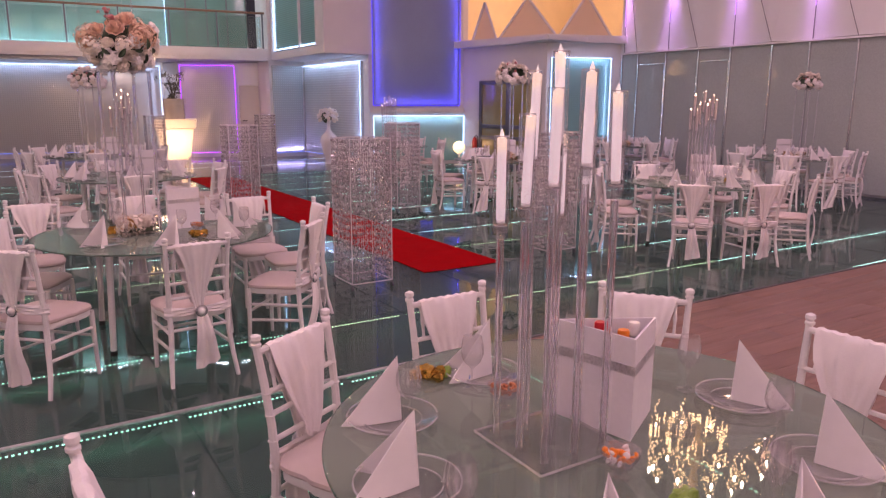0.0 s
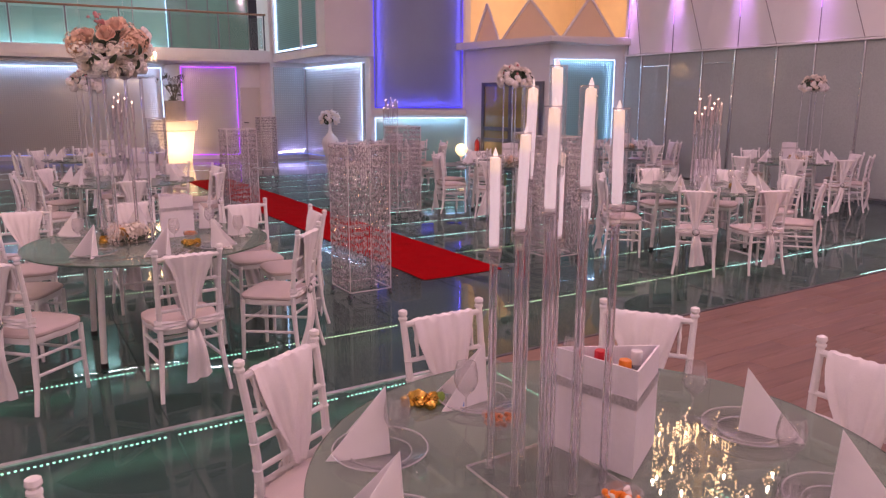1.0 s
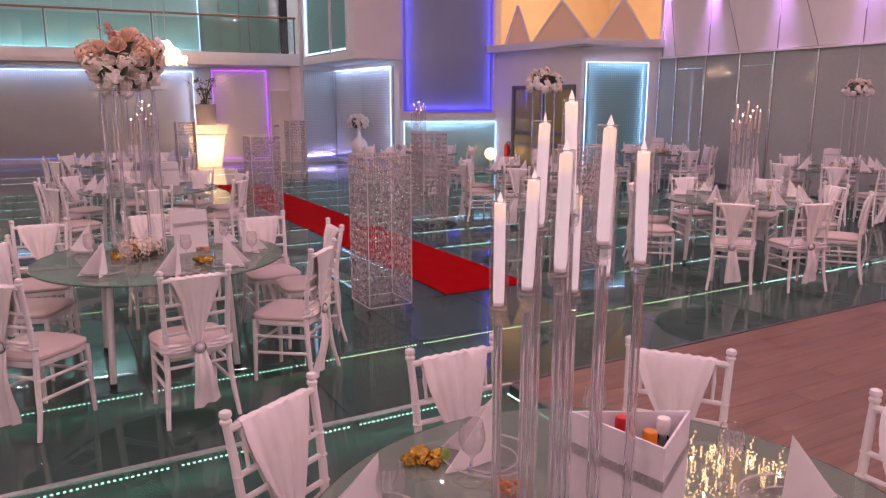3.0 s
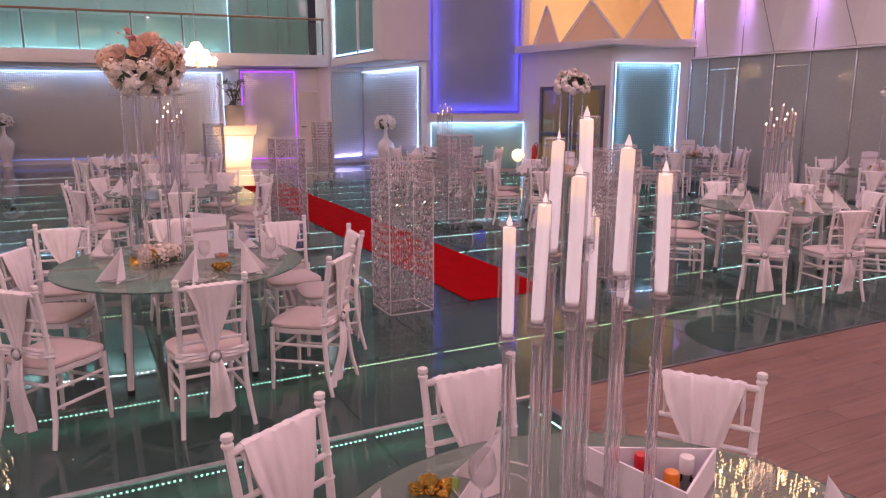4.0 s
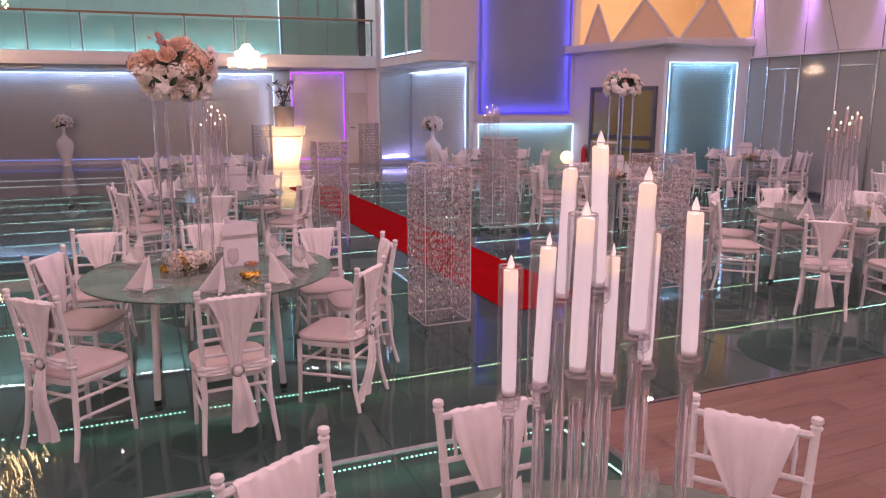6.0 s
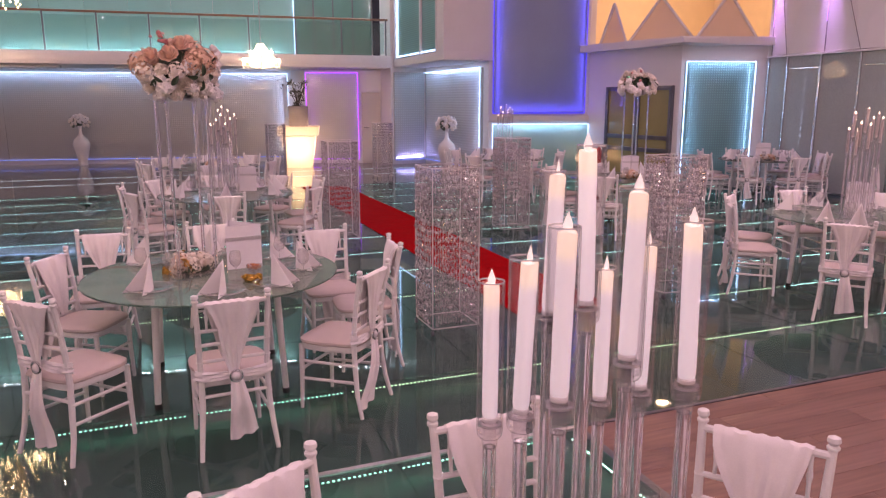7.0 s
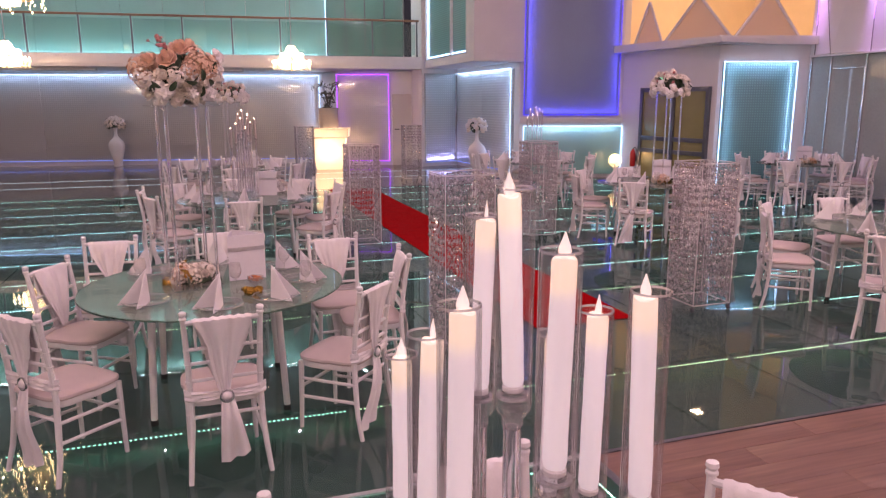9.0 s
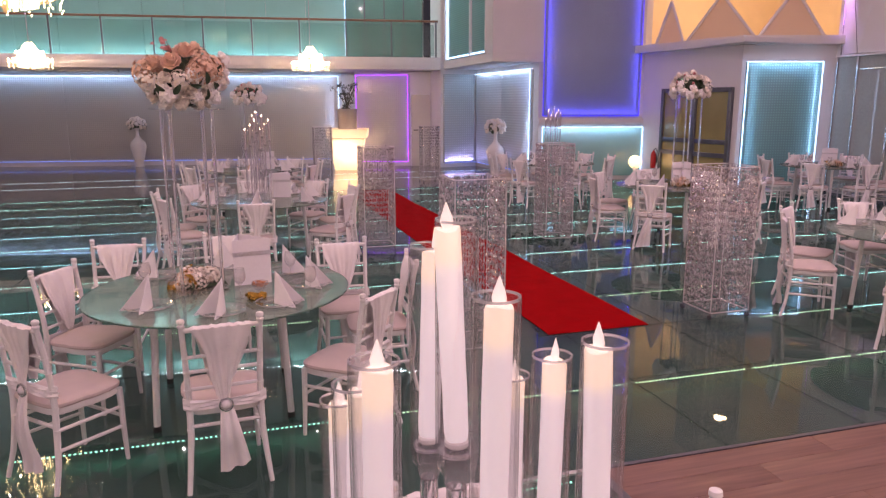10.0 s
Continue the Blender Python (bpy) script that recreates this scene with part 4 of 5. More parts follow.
def place_setting(cx, cy, a, rnd, detail=True):
    """Plate, folded napkin and wine glass in front of one seat."""
    def at(r, da):
        return cx + r * math.cos(radians(a + da)), cy + r * math.sin(radians(a + da))
    x, y = at(0.62, 0)
    glass_plate(x, y)
    o = new("napkin", NAPKINS[rnd.randrange(2)])
    o.matrix_world = pose(x, y, ZT + 0.005, 0, 0, a + 90 + rnd.uniform(-28, 28))
    tagged(o, "white folded napkin standing on a glass plate", "napkin", "napkins")
    x, y = at(0.45, rnd.uniform(12, 18))
    goblet(x, y)


def gift_box(m, caps):
    """Three-sided open card box; its first corner points along local x."""
    b = thing("card_box", m, "open three-sided white satin drinks box with a glitter band", "box", "drinks boxes")
    R, H, T = 0.172, 0.305, 0.006
    corner = [Vector(c) for c in ((0.161, -0.008, 0), (-0.109, 0.137, 0), (-0.052, -0.128, 0))]

    def wall(r0, r1, z0, z1, k):
        bm = bmesh.new()
        p, q = corner[k] / R, corner[(k + 1) % 3] / R
        lo = [bm.verts.new(v * r + Vector((0, 0, z0))) for v, r in ((p, r0), (q, r0), (q, r1), (p, r1))]
        hi = [bm.verts.new(v.co + Vector((0, 0, z1 - z0))) for v in lo]
        bm.faces.new(lo[::-1]), bm.faces.new(hi)
        for i in range(4):
            bm.faces.new((lo[i], lo[(i + 1) % 4], hi[(i + 1) % 4], hi[i]))
        return bm

    for k in range(3):
        part("side_panel", wall(R, R - 2 * T, 0.0, H, k), CARD, b, smooth=False)
        part("glitter_band", wall(R + 0.004, R + 0.0006, 0.196, 0.224, k), GLITTER, b, "silver glitter band", smooth=False)
    bm = bmesh.new()
    lo = [bm.verts.new(c * 0.9 + Vector((0, 0, 0.001))) for c in corner]
    hi = [bm.verts.new(c * 0.9 + Vector((0, 0, T))) for c in corner]
    bm.faces.new(lo[::-1]), bm.faces.new(hi)
    for i in range(3):
        bm.faces.new((lo[i], lo[(i + 1) % 3], hi[(i + 1) % 3], hi[i]))
    part("bottom", bm, CARD, b, smooth=False)
    if caps:
        for x, y, cap, name in ((-0.013, 0.052, RED_CAP, "red"), (-0.010, -0.040, ORANGE_CAP, "orange"), (0.072, -0.004, CERAMIC, "white")):
            bt = thing("bottle", m @ pose(x, y, T), f"small drinks bottle with a {name} cap inside the white box", "bottle", "bottles in the box")
            part("body", lathe(bmesh.new(), [(0.026, 0.0), (0.028, 0.004), (0.028, 0.20), (0.022, 0.23), (0.012, 0.255), (0.012, 0.272)], 16), BOTTLE, bt)
            part("cap", lathe(bmesh.new(), [(0.0165, 0.258), (0.0175, 0.262), (0.0175, 0.293), (0.0155, 0.297)], 16), cap, bt, f"{name} plastic cap")
    return b


# ---- candelabra ----
CANDLE = 0.223
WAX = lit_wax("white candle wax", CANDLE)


def ring_band(r0, r1, z0, z1, x, y):
    """A thin closed ring about an upright axis."""
    return lathe(bmesh.new(), [(r0, z0), (r1, z0), (r1, z1), (r0, z1), (r0, z0)], 24, (x, y, 0), close=False)


def candelabrum(cx, cy, turn=0.0, wax=WAX, tip_mat=FLAME):
    """Nine acrylic rods on a square plate; each carries a cup, a glass tube and a white LED candle."""
    c = thing("candelabrum", pose(cx, cy, ZT, 0, 0, turn), "clear acrylic candelabrum with nine white candles in glass tubes", "candelabrum", "candelabra")
    part("base_plate", box(-0.152, -0.152, 0.0, 0.152, 0.152, 0.012, 0.002), ACRYLIC_SHEET, c, "clear acrylic base plate")
    # thin pale bars paint the bright edges of the clear plate
    for a in range(4):
        bm = box(-0.153, -0.1538, 0.004, 0.153, -0.1525, 0.0115)
        bmesh.ops.rotate(bm, verts=bm.verts[:], cent=(0, 0, 0), matrix=Matrix.Rotation(a * math.pi / 2, 3, "Z"))
        part("plate_edge", bm, PLATE_EDGE, c, "pale bar painting the shine of the polished edge", smooth=False)
    heights = {(-1, 1): 1.650, (0, 1): 1.820, (1, 1): 1.655, (-1, 0): 1.710, (0, 0): 1.866, (1, 0): 1.717, (-1, -1): 1.772, (0, -1): 1.817, (1, -1): 1.767}
    rnd = random.Random(5)
    LEANS = {(0, 0): (-0.015, -0.012), (0, 1): (0.006, -0.006), (-1, 0): (0.006, -0.008), (0, -1): (0.0, -0.008), (1, -1): (-0.008, -0.001), (-1, -1): (0.002, -0.005)}
    for (i, j), tip in heights.items():
        x, y, top = 0.105 * i, 0.107 * j, tip - ZT
        cup = top - 0.282
        stem = lathe(bmesh.new(), [(0.0108, 0.0125), (0.0108, cup - 0.018), (0.0066, cup - 0.018), (0.0066, 0.0125), (0.0108, 0.0125)], 20, (x, y, 0), close=False)
        bmesh.ops.remove_doubles(stem, verts=stem.verts[:], dist=1e-5)
        part("stem", stem, ACRYLIC, c, "hollow clear acrylic rod")
        holder = part("cup", lathe(bmesh.new(), [(0.0108, cup - 0.0175), (0.0130, cup - 0.014), (0.0130, cup - 0.007), (0.0110, cup - 0.003), (0.0110, cup + 0.014), (0.0128, cup + 0.018), (0.0128, cup + 0.027)], 20, (x, y, 0)), ACRYLIC_CUP, c, "clear acrylic cup")
        part("socket", lathe(bmesh.new(), [(0.0110, 0.0), (0.0126, 0.002), (0.0126, 0.006), (0.0104, 0.008)], 20, (x, y, cup + 0.0275)), CERAMIC, holder, "white candle socket")
        part("glass_tube", lathe(bmesh.new(), [(0.0115, cup - 0.002), (0.0170, cup), (0.0205, cup + 0.005), (0.0218, cup + 0.014), (0.0216, cup + 0.262), (0.0211, cup + 0.2635), (0.0199, cup + 0.2635), (0.0196, cup + 0.262), (0.0198, cup + 0.016), (0.0188, cup + 0.009), (0.0115, cup + 0.004)], 32, (x, y, 0), close=False), CLEAR, holder, "clear glass tube with a rounded foot")
        part("tube_rim", ring_band(0.0200, 0.0214, cup + 0.2622, cup + 0.2645, x, y), RIM_GLASS, holder, "tube rim with its shine in the colour")
        part("foot_ring", ring_band(0.0135, 0.0192, cup + 0.0205, cup + 0.0235, x, y), RIM_GLASS, holder, "glass ring with its shine in the colour")
        dx, dy = LEANS.get((i, j), (rnd.uniform(-0.004, 0.004), rnd.uniform(-0.004, 0.004)))
        lean = Matrix.Rotation(-dy / 0.25, 4, "X") @ Matrix.Rotation(dx / 0.25, 4, "Y")
        pivot = Matrix.Translation((x, y, cup + 0.036)) @ lean
        L = top - 0.023 - cup - 0.036
        bm = bmesh.new()
        rnd_turn = rnd.uniform(0, 6)
        lathe(bm, [(0.0111, 0.0), (0.0121, 0.003)] + [(0.0127, 0.008 + (L - 0.011) * q / 11) for q in range(12)] + [(0.0119, L), (0.0080, L + 0.0005), (0.004, L - 0.002)], 24)
        for v in bm.verts:
            f = noise.noise(Vector((v.co.x * 70 + 7 * i, v.co.y * 70 + 5 * j, v.co.z * 26)))
            v.co.x *= 1 + 0.05 * f
            v.co.y *= 1 + 0.05 * f
            if v.co.z > L - 0.006:
                v.co.z += 0.0016 * math.sin(rnd_turn + 2 * math.atan2(v.co.y, v.co.x)) - 0.0012
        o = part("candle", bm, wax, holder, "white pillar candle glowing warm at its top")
        o.matrix_local = pivot
        bm = bmesh.new()
        lathe(bm, [(0.003, L - 0.003), (0.0058, L + 0.002), (0.0064, L + 0.006), (0.0052, L + 0.011), (0.0026, L + 0.018), (0.0005, L + 0.024)], 14)
        for v in bm.verts:
            v.co.y *= 0.3
        o = part("flame", bm, tip_mat, holder, "white plastic flame tip")
        o.matrix_local = pivot @ Matrix.Rotation(rnd.uniform(0, 3), 4, "Z")
    return c


# ---- flowers ----
def rose_mesh(name, mat, r=0.05, seed=0):
    rnd = random.Random(seed)
    bm = bmesh.new()
    ball(bm, (0, 0, 0.15 * r), 0.32 * r, 1, 1.3)
    for layer, count, spread, tall, lift in ((0, 3, 0.34, 0.98, 0.12), (1, 4, 0.52, 0.95, 0.05), (2, 5, 0.72, 0.88, -0.04), (3, 6, 0.92, 0.74, -0.16)):
        for k in range(count):
            a0 = 2 * math.pi * (k + 0.5 * layer) / count + rnd.uniform(-0.15, 0.15)
            half = math.pi / count * 1.25
            grid = []
            for i in range(5):
                t = i / 4
                row = []
                for j in range(6):
                    u = 2 * j / 5 - 1
                    rad = r * (0.16 + (spread - 0.16) * math.sin(t * 1.45)) * (1 - 0.20 * max(0, t - 0.55))
                    a = a0 + half * u * (0.55 + 0.45 * math.sin(math.pi * min(1, 0.25 + t * 0.75)))
                    z = r * (lift + tall * t - 0.16 * u * u * t - (0.16 if layer > 1 else 0.04) * max(0, t - 0.75) * 4)
                    row.append((rad * math.cos(a), rad * math.sin(a), z))
                grid.append(row)
            sheet(bm, grid, 0.02 * r)
    return finish(name, bm, mat)


def blossom_mesh(name, mat, r=0.035, seed=0):
    """A small open head of many short petals."""
    rnd = random.Random(seed)
    bm = bmesh.new()
    for k in range(46):
        z = 1 - 1.6 * (k + 0.5) / 46
        a = k * 2.4
        d = Vector((math.sqrt(max(0, 1 - z * z)) * math.cos(a), math.sqrt(max(0, 1 - z * z)) * math.sin(a), z))
        s = d.orthogonal().normalized()
        q = d.cross(s)
        tw = rnd.uniform(0, 6.28)
        s, q = s * math.cos(tw) + q * math.sin(tw), q * math.cos(tw) - s * math.sin(tw)
        c = d * r * rnd.uniform(0.72, 1.12)
        w = r * 0.34
        grid = [[c + s * w * u * (0.4 + 0.6 * (1 - abs(v))) + q * w * v - d * r * 0.18 * (u * u + v * v) for u in (-1, 0, 1)] for v in (-1, 0, 1)]
        sheet(bm, grid, 0.03 * r)
    return finish(name, bm, mat)


def leaf_mesh(name, mat, length=0.10, width=0.03):
    bm = bmesh.new()
    grid = []
    for i in range(6):
        t = i / 5
        w = width * math.sin(math.pi * min(0.97, 0.06 + t * 0.94)) ** 0.8
        grid.append([(w * u, length * t, 0.25 * length * t * (1 - t) + 0.35 * abs(u) * w - 0.18 * length * t * t) for u in (-1, -0.5, 0, 0.5, 1)])
    sheet(bm, grid, 0.0012)
    return finish(name, bm, mat)


def hydrangea_mesh(name, mat, r=0.085, seed=0):
    """A round head of many small four-petalled florets."""
    rnd = random.Random(seed)
    bm = bmesh.new()
    for k in range(58):
        z = 1 - 1.7 * (k + 0.5) / 58
        a = k * 2.39996
        h = math.sqrt(max(0, 1 - z * z))
        d = Vector((h * math.cos(a) + rnd.uniform(-0.15, 0.15), h * math.sin(a) + rnd.uniform(-0.15, 0.15), z)).normalized()
        s = d.orthogonal().normalized()
        q = d.cross(s)
        c = d * r * rnd.uniform(0.82, 1.08)
        w = r * rnd.uniform(0.15, 0.20)
        tw = rnd.uniform(0, 1.57)
        for p in range(4):
            e = s * math.cos(tw + p * 1.571) + q * math.sin(tw + p * 1.571)
            g = d.cross(e)
            sheet(bm, [[c - g * w * 0.15, c + g * w * 0.15], [c + e * w * 0.6 - g * w * 0.5 + d * w * 0.15, c + e * w * 0.6 + g * w * 0.5 + d * w * 0.15], [c + e * w * 1.15 - g * w * 0.3, c + e * w * 1.15 + g * w * 0.3]], 0.012 * r)
    return finish(name, bm, mat)


HYDRANGEA = hydrangea_mesh("hydrangea", PETAL_BLUSH, 0.085, 9)
HYDRANGEA_PALE = hydrangea_mesh("hydrangea", PETAL_CREAM, 0.085, 10)
ROSE_PEACH, ROSE_CREAM = rose_mesh("rose", PETAL_PEACH, 0.07, 1), rose_mesh("rose", PETAL_CREAM, 0.06, 2)
BLOOM_WHITE, BLOOM_CREAM, BLOOM_PEACH = blossom_mesh("blossom", PETAL_WHITE, 0.06, 3), blossom_mesh("blossom", PETAL_CREAM, 0.05, 4), blossom_mesh("blossom", PETAL_PEACH, 0.055, 5)
BUD_ROSE = blossom_mesh("bud", PETAL_ROSE, 0.022, 6)
LEAF_ME, TWIG_LEAF = leaf_mesh("leaf", LEAF), leaf_mesh("leaf", LEAF, 0.07, 0.016)
DRY_LEAF = leaf_mesh("leaf", surface("dusty olive leaves", (0.11, 0.105, 0.075), 0.6, vary=0.4, scale=15), 0.09, 0.012)


def stud(parent, me, at, out, spin=0.0, size=1.0, name=None):
    o = new(name or me.name.split(".")[0], me)
    o.parent = parent
    o.matrix_local = Matrix.Translation(at) @ Vector(out).to_track_quat("Z", "Y").to_matrix().to_4x4() @ Matrix.Rotation(spin, 4, "Z") @ Matrix.Scale(size, 4)
    return o


def bouquet(m, label, scale, mix, seed):
    """A dome of blooms over a foam ball; mix names the blooms from the crown down to the rim."""
    rnd = random.Random(seed)
    b = thing("bouquet", m, label, "flower arrangement", "flower arrangements")
    core = ball(bmesh.new(), (0, 0, 0.16 * scale), 0.17 * scale, 2, 0.85)
    part("foam", core, LEAF, b, "dark leafy core")
    n = 66
    for k in range(n):
        z = 1 - 1.45 * (k + 0.5) / n
        a = k * 2.39996 + rnd.uniform(-0.2, 0.2)
        s = math.sqrt(max(0, 1 - z * z))
        d = Vector((s * math.cos(a), s * math.sin(a), z))
        rad = scale * (0.235 + rnd.uniform(-0.02, 0.035))
        at = Vector((d.x * rad * 1.12, d.y * rad * 1.12, 0.15 * scale + d.z * rad * 0.95))
        at.z = max(at.z - 0.03 * scale, 0.012 * scale)
        group = mix[0] if z > 0.35 else mix[1] if z > -0.02 else mix[2]
        me = group[rnd.randrange(len(group))]
        stud(b, me, at, d + Vector((0, 0, 0.25)), rnd.uniform(0, 6), scale * rnd.uniform(0.85, 1.2))
    for k in range(26):
        a, z = rnd.uniform(0, 6.28), rnd.uniform(-0.15, 0.8)
        d = Vector((math.cos(a), math.sin(a), z)).normalized()
        stud(b, LEAF_ME, d * scale * 0.2 + Vector((0, 0, 0.15 * scale)), Vector((-d.y, d.x, 0.9)), rnd.uniform(0, 6), scale * rnd.uniform(0.9, 1.4))
    return b


def rose_dome(m, seed):
    """White blooms round the foot, peach roses and blush hydrangeas above them, dark leaves in the gaps, a bud sprig and a white spray."""
    rnd = random.Random(seed)
    b = thing("bouquet", m, "large bouquet of peach roses and white blossoms on a clear stand", "flower arrangement", "flower arrangements")
    part("foam", ball(ball(bmesh.new(), (0, 0, 0.20), 0.125, 2), (0, 0, 0.09), 0.09, 2), LEAF, b, "dark leafy core")
    # pale skirt over the plate
    for k in range(24):
        a = k * 2.4
        r = 0.165 - 0.05 * (k % 3 == 0) + rnd.uniform(-0.015, 0.015)
        stud(b, rnd.choice((BLOOM_WHITE, BLOOM_WHITE, BLOOM_CREAM, ROSE_CREAM)), (r * math.cos(a), r * math.sin(a), 0.025 + 0.030 * (k % 3) + rnd.uniform(0, 0.02)), (math.cos(a), math.sin(a), 0.4), rnd.uniform(0, 6), rnd.uniform(0.7, 1.0))
    for k in range(16):
        a = k * 2.4 + 0.4
        r = 0.185 + rnd.uniform(-0.03, 0.02)
        stud(b, rnd.choice((BLOOM_WHITE, BLOOM_WHITE, BLOOM_CREAM)), (r * math.cos(a), r * math.sin(a), 0.13 + 0.06 * rnd.random()), (math.cos(a), math.sin(a), 0.2), rnd.uniform(0, 6), rnd.uniform(0.7, 1.0))
    # heads of the crown: x, y, z, size
    for x, y, z, k in ((-0.05, -0.165, 0.255, 1.05), (-0.145, -0.115, 0.250, 0.90), (0.015, -0.085, 0.315, 1.05), (-0.02, 0.09, 0.315, 1.0), (0.10, 0.14, 0.25, 1.0), (-0.13, 0.12, 0.24, 1.0), (0.06, 0.02, 0.335, 0.95)):
        stud(b, ROSE_PEACH, (x, y, z), (x, y, 0.14), rnd.uniform(0, 6), k)
    for x, y, z, k in ((0.115, -0.125, 0.225, 1.0), (0.165, -0.02, 0.240, 0.95), (0.07, -0.175, 0.205, 0.7), (0.10, -0.05, 0.29, 0.85), (-0.215, -0.03, 0.215, 0.95), (-0.17, 0.05, 0.25, 0.9), (0.14, 0.10, 0.24, 0.9), (-0.03, 0.19, 0.21, 1.0)):
        stud(b, HYDRANGEA, (x, y, z), (x, y, 0.10), rnd.uniform(0, 6), k)
    for x, y, z, k in ((-0.20, -0.10, 0.155, 0.75), (-0.01, -0.195, 0.165, 0.7), (0.20, 0.06, 0.165, 0.8), (-0.18, 0.12, 0.15, 0.8)):
        stud(b, HYDRANGEA_PALE, (x, y, z), (x, y, 0.05), rnd.uniform(0, 6), k)
    for k in range(24):
        a, z = rnd.uniform(0, 6.28), rnd.uniform(-0.7, 0.5)
        d = Vector((math.cos(a), math.sin(a), z)).normalized()
        stud(b, TWIG_LEAF, d * 0.20 + Vector((0, 0, 0.16)), Vector((-d.y, d.x, rnd.uniform(-0.9, 0.5))), rnd.uniform(0, 6), rnd.uniform(0.7, 1.1))
    for x, y, z in ((0.11, -0.20, 0.13), (0.14, -0.18, 0.14), (0.18, -0.14, 0.15), (-0.10, -0.20, 0.10), (-0.05, -0.215, 0.08), (-0.14, -0.16, 0.12)):
        stud(b, TWIG_LEAF, (x, y, z), (x, y, -0.12), rnd.uniform(0, 6), rnd.uniform(0.9, 1.3))
    for k in range(9):
        tip = Vector((-0.105 + rnd.uniform(-0.05, 0.05), -0.17 + rnd.uniform(-0.05, 0.05), 0.365 + rnd.uniform(-0.03, 0.035)))
        part("stem", sweep(bmesh.new(), [(-0.06, -0.11, 0.26), (tip + Vector((-0.06, -0.11, 0.26))) * 0.5 + Vector((0.01, 0, 0.02)), tip], [0.003, 0.0025, 0.002], 5), STEM, b)
        stud(b, BUD_ROSE, tip, (0, 0, 1), rnd.uniform(0, 6), rnd.uniform(0.4, 0.75))
    for k in range(7):
        tip = Vector((0.245 + rnd.uniform(-0.025, 0.025), 0.10 + rnd.uniform(-0.03, 0.03), 0.17 + 0.025 * k))
        stud(b, BLOOM_WHITE, tip, (1, -0.4, 0.3), rnd.uniform(0, 6), rnd.uniform(0.45, 0.65))
    part("stem", sweep(bmesh.new(), [(0.10, 0.05, 0.15), (0.20, 0.09, 0.22), (0.245, 0.10, 0.33)], [0.004, 0.003, 0.002], 5), STEM, b)


def flower_stand(cx, cy, turn, z_plate, big, seed, head=0.84):
    s = thing("flower_stand", pose(cx, cy, ZT, 0, 0, turn), "tall clear acrylic stand with four posts on the table", "stand", "flower stands")
    h = z_plate - ZT
    part("base_plate", box(-0.16, -0.16, 0, 0.16, 0.16, 0.012, 0.002), CLEAR, s)
    part("top_plate", box(-0.19, -0.19, h - 0.012, 0.19, 0.19, h, 0.002), CLEAR, s, "clear acrylic top plate")
    for sx in (-1, 1):
        for sy in (-1, 1):
            bm = bmesh.new()
            rod(bm, (0.125 * sx, 0.125 * sy, 0.012), (0.125 * sx, 0.125 * sy, h - 0.012), 0.011, n=14)
            part("post", bm, ACRYLIC, s)
    if big:
        rose_dome(pose(cx, cy, z_plate), seed)
    else:
        bouquet(pose(cx, cy, z_plate, 0, 0, turn), "cream and white bouquet with dark leaves on a clear stand", head, ([BLOOM_CREAM, ROSE_CREAM, BUD_ROSE], [BLOOM_WHITE, BLOOM_CREAM, LEAF_ME], [BLOOM_WHITE, BLOOM_CREAM, BLOOM_WHITE]), seed)


def low_wreath(cx, cy, seed):
    rnd = random.Random(seed)
    w = thing("table_flowers", pose(cx, cy, ZT), "low ring of cream flowers and gold leaves on the table", "flower arrangement", "table flowers")
    part("foam", lathe(bmesh.new(), [(0.10, 0.0), (0.12, 0.015), (0.10, 0.03), (0.07, 0.015)], 20), LEAF, w)
    for k in range(8):
        a = k * 2 * math.pi / 8 + rnd.uniform(-0.15, 0.15)
        r = 0.10 + rnd.uniform(-0.03, 0.02)
        stud(w, rnd.choice((HYDRANGEA_PALE, HYDRANGEA_PALE, HYDRANGEA, ROSE_CREAM)), (r * math.cos(a), r * math.sin(a), 0.045 + rnd.uniform(0, 0.02)), (math.cos(a), math.sin(a), 1.4), rnd.uniform(0, 6), rnd.uniform(0.55, 0.80))
    for k in range(26):
        a = rnd.uniform(0, 6.28)
        stud(w, GOLD_LEAF if k % 2 else TWIG_LEAF, (0.14 * math.cos(a), 0.14 * math.sin(a), 0.035 + rnd.uniform(0, 0.03)), (-math.sin(a), math.cos(a), 0.5), rnd.uniform(0, 6), rnd.uniform(0.6, 1.0), "leaf")


GOLD_LEAF = leaf_mesh("gold_leaf", GOLD, 0.10, 0.03)

# ---- round tables with their settings ----
SEATS_NEAR = ((1.618, 2.330, 180, 0), (2.180, 1.987, 127, 1), (2.345, 1.300, 92, 2), (0.976, 2.218, -152, 0), (0.330, 1.650, -90, 2), (0.55, 1.03, -67, 1), (1.113, 0.494, -20, 0), (2.056, 0.644, 38, 1))
SEATS_ROSE = ((0.953, 4.620, 4, 0), (0.150, 4.866, -45, 1), (1.665, 4.880, 47, 2), (1.990, 5.550, 86, 1), (0.130, 5.780, -120, 0), (0.180, 6.500, 175, 1), (1.860, 6.045, 180, 2), (1.020, 6.620, 180, 0))
SEATS_EAST = ((6.290, 5.050, -53, 0), (6.865, 4.760, -20, 0), (7.615, 4.780, 31, 1), (6.230, 6.085, -123, 2), -20, 25, 72, 122)
